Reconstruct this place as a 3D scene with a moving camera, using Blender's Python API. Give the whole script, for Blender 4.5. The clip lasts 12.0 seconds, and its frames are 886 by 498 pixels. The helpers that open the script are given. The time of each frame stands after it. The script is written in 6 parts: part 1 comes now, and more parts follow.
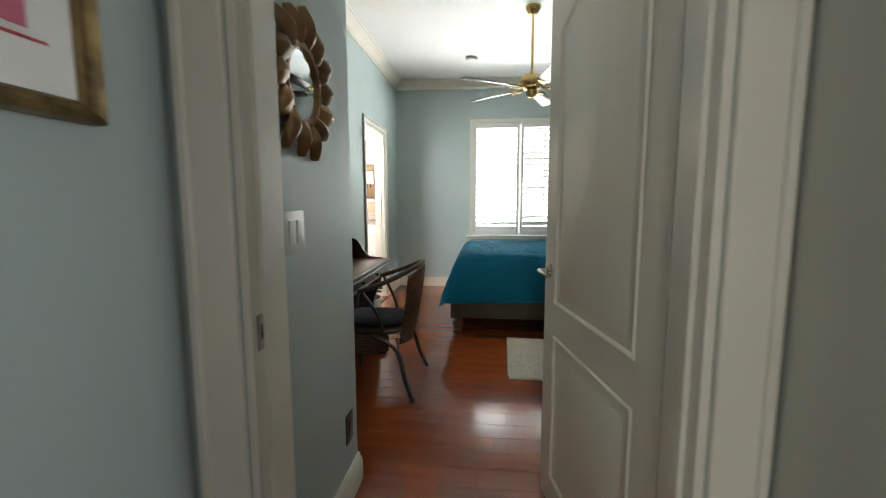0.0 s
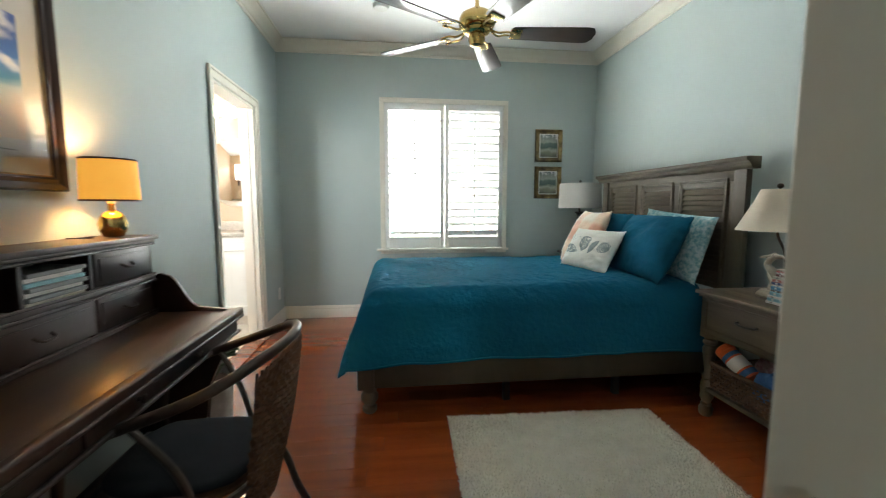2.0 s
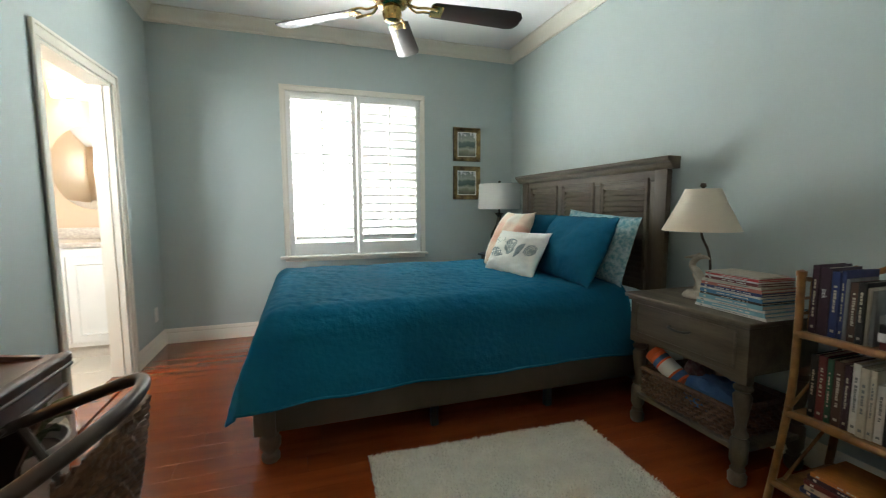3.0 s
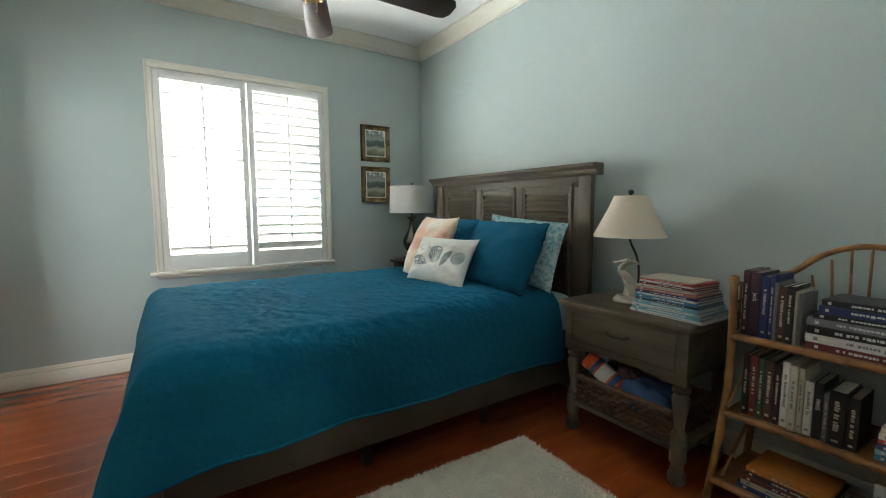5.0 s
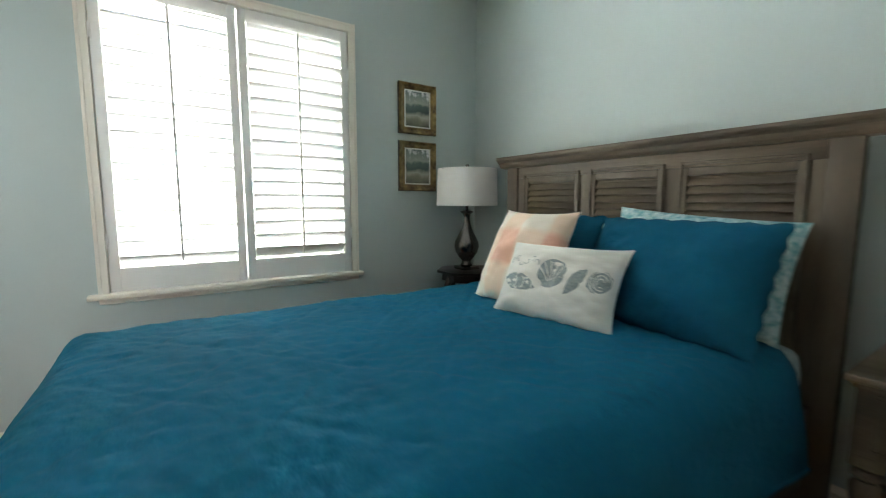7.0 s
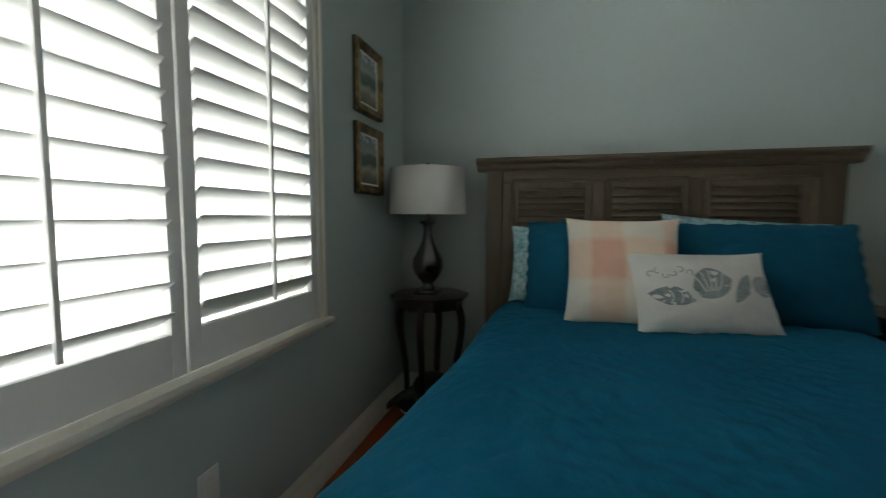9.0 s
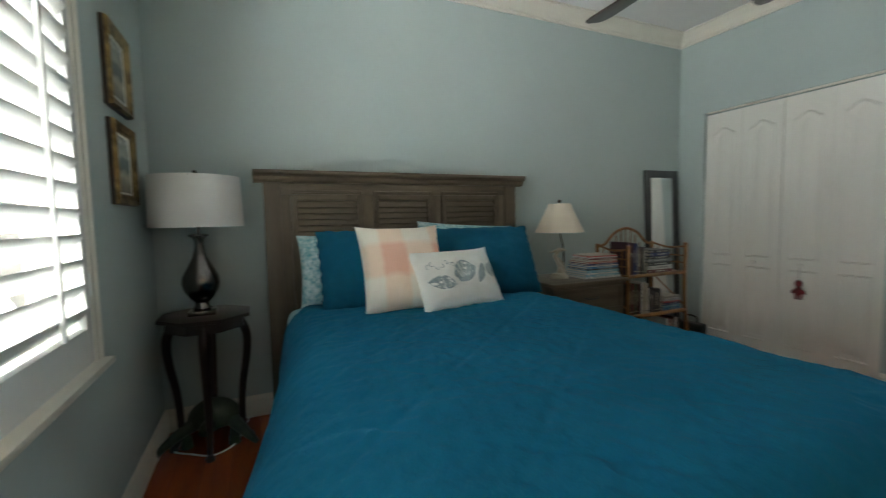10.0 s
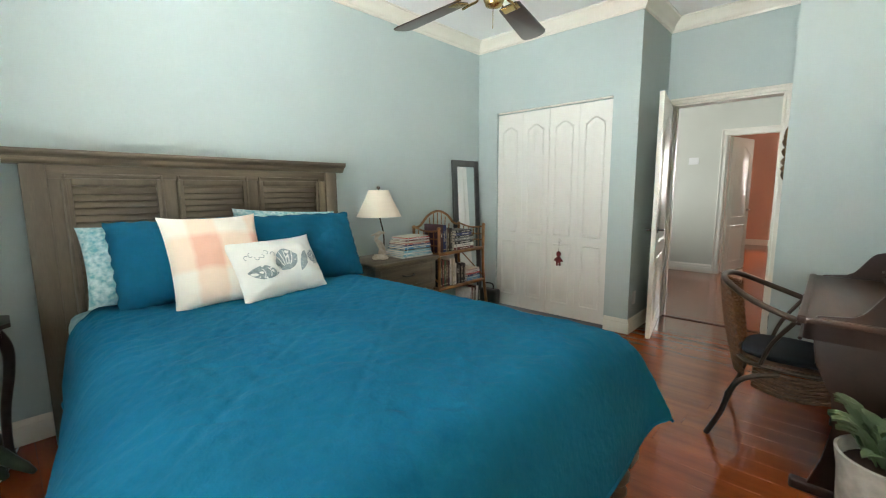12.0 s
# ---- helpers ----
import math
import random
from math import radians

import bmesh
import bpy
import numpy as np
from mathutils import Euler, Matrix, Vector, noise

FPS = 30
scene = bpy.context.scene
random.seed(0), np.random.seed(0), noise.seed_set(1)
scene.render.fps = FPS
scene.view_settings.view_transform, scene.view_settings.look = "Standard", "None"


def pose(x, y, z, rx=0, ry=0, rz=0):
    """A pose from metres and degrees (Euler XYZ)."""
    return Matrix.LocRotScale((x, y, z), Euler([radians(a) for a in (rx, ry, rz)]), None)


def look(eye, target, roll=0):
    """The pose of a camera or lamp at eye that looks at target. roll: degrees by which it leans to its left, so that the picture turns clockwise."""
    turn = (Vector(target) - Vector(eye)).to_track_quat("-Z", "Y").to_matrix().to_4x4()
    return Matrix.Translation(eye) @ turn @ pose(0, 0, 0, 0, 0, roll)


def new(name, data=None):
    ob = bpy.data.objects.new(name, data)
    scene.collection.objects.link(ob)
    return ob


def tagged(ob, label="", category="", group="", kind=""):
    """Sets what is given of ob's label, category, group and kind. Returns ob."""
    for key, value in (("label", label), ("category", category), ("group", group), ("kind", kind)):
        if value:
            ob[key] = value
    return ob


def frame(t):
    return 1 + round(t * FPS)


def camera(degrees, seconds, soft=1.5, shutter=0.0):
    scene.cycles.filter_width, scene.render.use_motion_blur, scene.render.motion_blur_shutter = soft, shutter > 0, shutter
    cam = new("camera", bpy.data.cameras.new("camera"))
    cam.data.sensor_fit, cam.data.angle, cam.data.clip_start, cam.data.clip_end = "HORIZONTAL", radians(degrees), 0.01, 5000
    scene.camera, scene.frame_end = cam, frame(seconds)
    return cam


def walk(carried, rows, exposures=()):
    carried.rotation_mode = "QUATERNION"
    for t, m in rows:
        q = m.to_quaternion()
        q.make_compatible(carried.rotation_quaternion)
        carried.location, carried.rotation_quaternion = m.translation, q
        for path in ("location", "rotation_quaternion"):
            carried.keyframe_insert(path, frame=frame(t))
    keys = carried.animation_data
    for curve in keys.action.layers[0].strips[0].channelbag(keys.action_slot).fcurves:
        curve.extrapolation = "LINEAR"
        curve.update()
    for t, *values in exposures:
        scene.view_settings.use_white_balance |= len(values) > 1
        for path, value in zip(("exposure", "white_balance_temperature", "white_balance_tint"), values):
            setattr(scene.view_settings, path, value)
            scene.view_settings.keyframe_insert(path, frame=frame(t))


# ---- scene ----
cam = camera(93.4, 12.0, 1.1, 0.4)
PATH = [
    (0, (-0.014, -0.046, 1.173), (-0.222, 1.93, 0.946), -0.1),
    (0.5, (-0.054, 0.318, 1.173), (-0.239, 2.296, 0.946), -0.2),
    (1, (-0.077, 0.69, 1.175), (-0.202, 2.673, 0.951), -0.0),
    (1.5, (-0.105, 1.019, 1.17), (-0.093, 3.007, 0.952), -0.1),
    (2, (-0.116, 1.27, 1.172), (0.117, 3.245, 0.962), 0.1),
    (2.5, (-0.102, 1.472, 1.165), (0.332, 3.414, 0.961), -0.1),
    (3, (-0.085, 1.587, 1.167), (0.546, 3.474, 0.966), -0.1),
    (3.5, (-0.092, 1.677, 1.173), (0.721, 3.494, 0.975), -0.1),
    (5.5, (-0.181, 2.044, 1.197), (0.934, 3.693, 0.995), -0.0),
    (6, (-0.089, 2.277, 1.164), (1.013, 3.933, 0.95), -0.1),
    (6.5, (0.025, 2.638, 1.17), (1.12, 4.296, 0.948), 0.0),
    (7, (0.037, 3.078, 1.167), (1.139, 4.732, 0.943), 0.2),
    (7.2, (0.027, 3.22, 1.191), (1.136, 4.869, 0.956), -0.0),
    (7.5, (-0.13, 3.235, 1.18), (1.015, 4.86, 0.97), 0.0),
    (7.8, (-0.39, 3.245, 1.165), (0.82, 4.825, 0.97), 0.1),
    (8.0, (-0.53, 3.43, 1.155), (0.785, 4.92, 0.975), 0.1),
    (8.2, (-0.565, 3.74, 1.145), (0.878, 5.11, 0.978), 0.2),
    (8.5, (-0.50, 4.21, 1.135), (1.155, 5.31, 0.98), 0.3),
    (8.8, (-0.402, 4.596, 1.134), (1.435, 5.368, 0.969), 0.3),
    (9, (-0.437, 4.727, 1.134), (1.488, 5.246, 0.976), 0.2),
    (9.5, (-0.543, 5.022, 1.159), (1.439, 4.789, 1.026), -0.4),
    (10, (-0.644, 5.135, 1.161), (1.182, 4.333, 1.016), -1.1),
    (10.5, (-0.72, 5.173, 1.186), (0.926, 4.053, 0.998), -0.8),
    (11, (-0.765, 5.175, 1.2), (0.749, 3.889, 0.968), -0.7),
    (11.5, (-0.792, 5.185, 1.227), (0.633, 3.805, 0.966), -0.5),
    (12, (-0.815, 5.196, 1.243), (0.538, 3.749, 0.967), -0.4),
]
EXPOSURES = [(0.0, -0.2), (1.5, -0.25), (3.5, -0.25), (5.5, -0.3), (7.2, -0.35), (8.8, -1.62), (9.0, -1.75), (9.5, -1.70), (10.0, -0.95), (10.5, -0.1), (11.0, 0.15), (12.0, 0.35)]
walk(cam, [(t, look(eye, target, roll)) for t, eye, target, roll in PATH], EXPOSURES)

# ---- light ----
world = bpy.data.worlds.new("world")
scene.world = world
world.use_nodes = True
wn = world.node_tree
sky = wn.nodes.new("ShaderNodeTexSky")
sky.sky_type, sky.sun_disc = "NISHITA", False
sky.sun_elevation, sky.sun_rotation = radians(55), radians(180)
wn.links.new(sky.outputs[0], wn.nodes["Background"].inputs[0])
wn.nodes["Background"].inputs[1].default_value = 0.12


def sun_lamp():
    d = bpy.data.lights.new("sun", "SUN")
    d.energy, d.angle, d.color = 3.0, radians(0.5), (1.0, 0.95, 0.88)
    o = new("sun", d)
    o.matrix_world = look((0, -4, 10), (0, 0, 4.3))


def daylight(name, eye, target, w, h, watts, color):
    d = bpy.data.lights.new(name, "AREA")
    d.shape, d.size, d.size_y, d.energy, d.color = "RECTANGLE", w, h, watts, color
    o = new(name, d)
    o.matrix_world = look(eye, target)


def bulb(name, at, watts, color, radius=0.03):
    d = bpy.data.lights.new(name, "POINT")
    d.energy, d.color, d.shadow_soft_size = watts, color, radius
    new(name, d).location = at


sun_lamp()
daylight("sky_at_bedroom_window", (0.42, 6.55, 1.05), (0.42, 5.0, 1.72), 4.0, 3.1, 1950, (0.96, 1.0, 0.98))
daylight("sky_at_far_room_window", (-0.45, -6.50, 1.65), (-0.45, -4.0, 1.4), 0.9, 1.3, 190, (1.0, 0.98, 0.94))
daylight("sky_at_hall_window", (4.30, 0.05, 1.35), (0.10, -0.90, 1.30), 1.8, 1.0, 165, (0.97, 0.99, 1.0))
daylight("sky_at_bath_window", (-2.2, 3.50, 1.7), (-2.2, 5.0, 1.4), 0.8, 0.9, 75, (0.95, 0.98, 1.0))
bulb("desk_lamp_bulb", (-1.115, 2.895, 1.264), 11, (1.0, 0.66, 0.30))
bulb("vanity_light_bulb", (-1.75, 5.72, 2.12), 22, (1.0, 0.82, 0.62), 0.05)


# ---- materials ----
def mat(name, c1, c2=None, rough=0.5, metal=0.0, scale=4.0, bump=0.0, bscale=80.0, stretch=(1, 1, 1), rvar=0.12,
        rand=0.0, coat=0.0, sheen=0.0, glow=None, fine=0.25, trans=0.0, spec=0.5, bdist=0.003):
    """A surface with broad and fine variation, rough and bump at real size."""
    m = bpy.data.materials.new(name)
    m.use_nodes = True
    nt = m.node_tree
    b = nt.nodes["Principled BSDF"]
    c2 = c2 or tuple(v * 0.82 for v in c1)
    tc = nt.nodes.new("ShaderNodeTexCoord")
    mp = nt.nodes.new("ShaderNodeMapping")
    mp.inputs["Scale"].default_value = stretch
    nt.links.new(tc.outputs["Object"], mp.inputs[0])
    n1 = nt.nodes.new("ShaderNodeTexNoise")
    n1.inputs["Scale"].default_value, n1.inputs["Detail"].default_value = scale, 6
    n2 = nt.nodes.new("ShaderNodeTexNoise")
    n2.inputs["Scale"].default_value, n2.inputs["Detail"].default_value = bscale, 3
    nt.links.new(mp.outputs[0], n1.inputs["Vector"])
    nt.links.new(mp.outputs[0], n2.inputs["Vector"])
    r = nt.nodes.new("ShaderNodeMapRange")
    r.inputs["From Min"].default_value, r.inputs["From Max"].default_value = 0.32, 0.68
    nt.links.new(n1.outputs[0], r.inputs["Value"])
    mix = nt.nodes.new("ShaderNodeMix")
    mix.data_type = "RGBA"
    mix.inputs[6].default_value, mix.inputs[7].default_value = (*c1, 1), (*c2, 1)
    nt.links.new(r.outputs[0], mix.inputs[0])
    hs = nt.nodes.new("ShaderNodeHueSaturation")
    nt.links.new(mix.outputs[2], hs.inputs["Color"])
    add = nt.nodes.new("ShaderNodeMath")
    add.operation = "MULTIPLY_ADD"
    nt.links.new(n2.outputs[0], add.inputs[0])
    add.inputs[1].default_value, add.inputs[2].default_value = fine, 1.0 - fine / 2
    if rand:
        oi = nt.nodes.new("ShaderNodeObjectInfo")
        ad2 = nt.nodes.new("ShaderNodeMath")
        ad2.operation = "MULTIPLY_ADD"
        nt.links.new(oi.outputs["Random"], ad2.inputs[0])
        ad2.inputs[1].default_value = rand
        nt.links.new(add.outputs[0], ad2.inputs[2])
        sub = nt.nodes.new("ShaderNodeMath")
        sub.operation = "SUBTRACT"
        nt.links.new(ad2.outputs[0], sub.inputs[0])
        sub.inputs[1].default_value = rand / 2
        add = sub
    nt.links.new(add.outputs[0], hs.inputs["Value"])
    nt.links.new(hs.outputs[0], b.inputs["Base Color"])
    rr = nt.nodes.new("ShaderNodeMath")
    rr.operation = "MULTIPLY_ADD"
    nt.links.new(n1.outputs[0], rr.inputs[0])
    rr.inputs[1].default_value, rr.inputs[2].default_value = rvar, max(rough - rvar / 2, 0.02)
    nt.links.new(rr.outputs[0], b.inputs["Roughness"])
    b.inputs["Metallic"].default_value = metal
    b.inputs["Coat Weight"].default_value = coat
    b.inputs["Specular IOR Level"].default_value = spec
    b.inputs["Coat Roughness"].default_value = 0.08
    b.inputs["Sheen Weight"].default_value = sheen
    b.inputs["Transmission Weight"].default_value = trans
    if glow:
        b.inputs["Emission Color"].default_value = (*glow[0], 1)
        b.inputs["Emission Strength"].default_value = glow[1]
    if bump:
        bp = nt.nodes.new("ShaderNodeBump")
        bp.inputs["Strength"].default_value, bp.inputs["Distance"].default_value = min(bump, 1.0), bdist
        nt.links.new(n2.outputs[0], bp.inputs["Height"])
        nt.links.new(bp.outputs[0], b.inputs["Normal"])
    return m


def ramp_mat(name, stops, axis, scale_noise, wobble, rough=0.6, clouds=None):
    """A painted picture: bands along an axis of the object, bent by noise, with soft clouds above."""
    m = bpy.data.materials.new(name)
    m.use_nodes = True
    nt = m.node_tree
    b = nt.nodes["Principled BSDF"]
    tc = nt.nodes.new("ShaderNodeTexCoord")
    sep = nt.nodes.new("ShaderNodeSeparateXYZ")
    nt.links.new(tc.outputs["Generated"], sep.inputs[0])
    nz = nt.nodes.new("ShaderNodeTexNoise")
    nz.inputs["Scale"].default_value, nz.inputs["Detail"].default_value = scale_noise, 8
    nt.links.new(tc.outputs["Generated"], nz.inputs["Vector"])
    ad = nt.nodes.new("ShaderNodeMath")
    ad.operation = "MULTIPLY_ADD"
    nt.links.new(nz.outputs[0], ad.inputs[0])
    ad.inputs[1].default_value = wobble
    nt.links.new(sep.outputs[axis], ad.inputs[2])
    sb = nt.nodes.new("ShaderNodeMath")
    sb.operation = "SUBTRACT"
    nt.links.new(ad.outputs[0], sb.inputs[0])
    sb.inputs[1].default_value = wobble / 2
    cr = nt.nodes.new("ShaderNodeValToRGB")
    while len(cr.color_ramp.elements) < len(stops):
        cr.color_ramp.elements.new(0.5)
    for e, (p, c) in zip(cr.color_ramp.elements, stops):
        e.position, e.color = p, (*c, 1)
    nt.links.new(sb.outputs[0], cr.inputs[0])
    out = cr.outputs[0]
    if clouds:
        mr = nt.nodes.new("ShaderNodeMapRange")
        mr.inputs["From Min"].default_value, mr.inputs["From Max"].default_value = clouds[0], clouds[0] + 0.12
        n2 = nt.nodes.new("ShaderNodeTexNoise")
        n2.inputs["Scale"].default_value, n2.inputs["Detail"].default_value = 6, 6
        nt.links.new(tc.outputs["Generated"], n2.inputs["Vector"])
        nt.links.new(n2.outputs[0], mr.inputs["Value"])
        up = nt.nodes.new("ShaderNodeMapRange")
        up.inputs["From Min"].default_value, up.inputs["From Max"].default_value = clouds[1], clouds[1] + 0.1
        nt.links.new(sep.outputs[axis], up.inputs["Value"])
        mu = nt.nodes.new("ShaderNodeMath")
        mu.operation = "MULTIPLY"
        nt.links.new(mr.outputs[0], mu.inputs[0])
        nt.links.new(up.outputs[0], mu.inputs[1])
        mx = nt.nodes.new("ShaderNodeMix")
        mx.data_type = "RGBA"
        nt.links.new(mu.outputs[0], mx.inputs[0])
        nt.links.new(out, mx.inputs[6])
        mx.inputs[7].default_value = (0.75, 0.75, 0.78, 1)
        out = mx.outputs[2]
    nt.links.new(out, b.inputs["Base Color"])
    b.inputs["Roughness"].default_value = rough
    return m


def glass_mat(name, rough=0.0):
    m = bpy.data.materials.new(name)
    m.use_nodes = True
    b = m.node_tree.nodes["Principled BSDF"]
    b.inputs["Transmission Weight"].default_value = 1.0
    b.inputs["Roughness"].default_value = rough
    b.inputs["IOR"].default_value = 1.45
    return m


def check_mat():
    """Soft watercolour plaid in peach and cream."""
    m = mat("peach_plaid_cotton", (0.80, 0.70, 0.56), (0.78, 0.66, 0.52), 0.9, bump=0.3, bscale=400, sheen=0.2)
    nt = m.node_tree
    b = nt.nodes["Principled BSDF"]
    tc = nt.nodes.new("ShaderNodeTexCoord")
    sep = nt.nodes.new("ShaderNodeSeparateXYZ")
    nz = nt.nodes.new("ShaderNodeTexNoise")
    nz.inputs["Scale"].default_value = 9
    nt.links.new(tc.outputs["Object"], nz.inputs["Vector"])
    vm = nt.nodes.new("ShaderNodeVectorMath")
    vm.operation = "MULTIPLY_ADD"
    nt.links.new(nz.outputs["Color"], vm.inputs[0])
    vm.inputs[1].default_value = (0.03, 0.03, 0.03)
    nt.links.new(tc.outputs["Object"], vm.inputs[2])
    nt.links.new(vm.outputs[0], sep.inputs[0])
    fac = []
    for k, (f, ph) in enumerate(((23.0, 2.6), (17.0, 0.9))):
        a = nt.nodes.new("ShaderNodeMath")
        a.operation = "MULTIPLY_ADD"
        a.inputs[1].default_value, a.inputs[2].default_value = f, ph
        nt.links.new(sep.outputs[k], a.inputs[0])
        sn = nt.nodes.new("ShaderNodeMath")
        sn.operation = "SINE"
        nt.links.new(a.outputs[0], sn.inputs[0])
        mr = nt.nodes.new("ShaderNodeMapRange")
        mr.inputs["From Min"].default_value, mr.inputs["From Max"].default_value = -0.15, 0.35
        nt.links.new(sn.outputs[0], mr.inputs["Value"])
        fac.append(mr.outputs[0])
    sm = nt.nodes.new("ShaderNodeMath")
    sm.operation = "ADD"
    nt.links.new(fac[0], sm.inputs[0])
    nt.links.new(fac[1], sm.inputs[1])
    cr = nt.nodes.new("ShaderNodeValToRGB")
    cr.color_ramp.elements[0].color = (0.86, 0.80, 0.70, 1)
    cr.color_ramp.elements[1].color = (0.80, 0.47, 0.35, 1)
    e = cr.color_ramp.elements.new(0.5)
    e.color = (0.86, 0.68, 0.54, 1)
    half = nt.nodes.new("ShaderNodeMath")
    half.operation = "MULTIPLY"
    half.inputs[1].default_value = 0.5
    nt.links.new(sm.outputs[0], half.inputs[0])
    nt.links.new(half.outputs[0], cr.inputs[0])
    nt.links.new(cr.outputs[0], b.inputs["Base Color"])
    return m


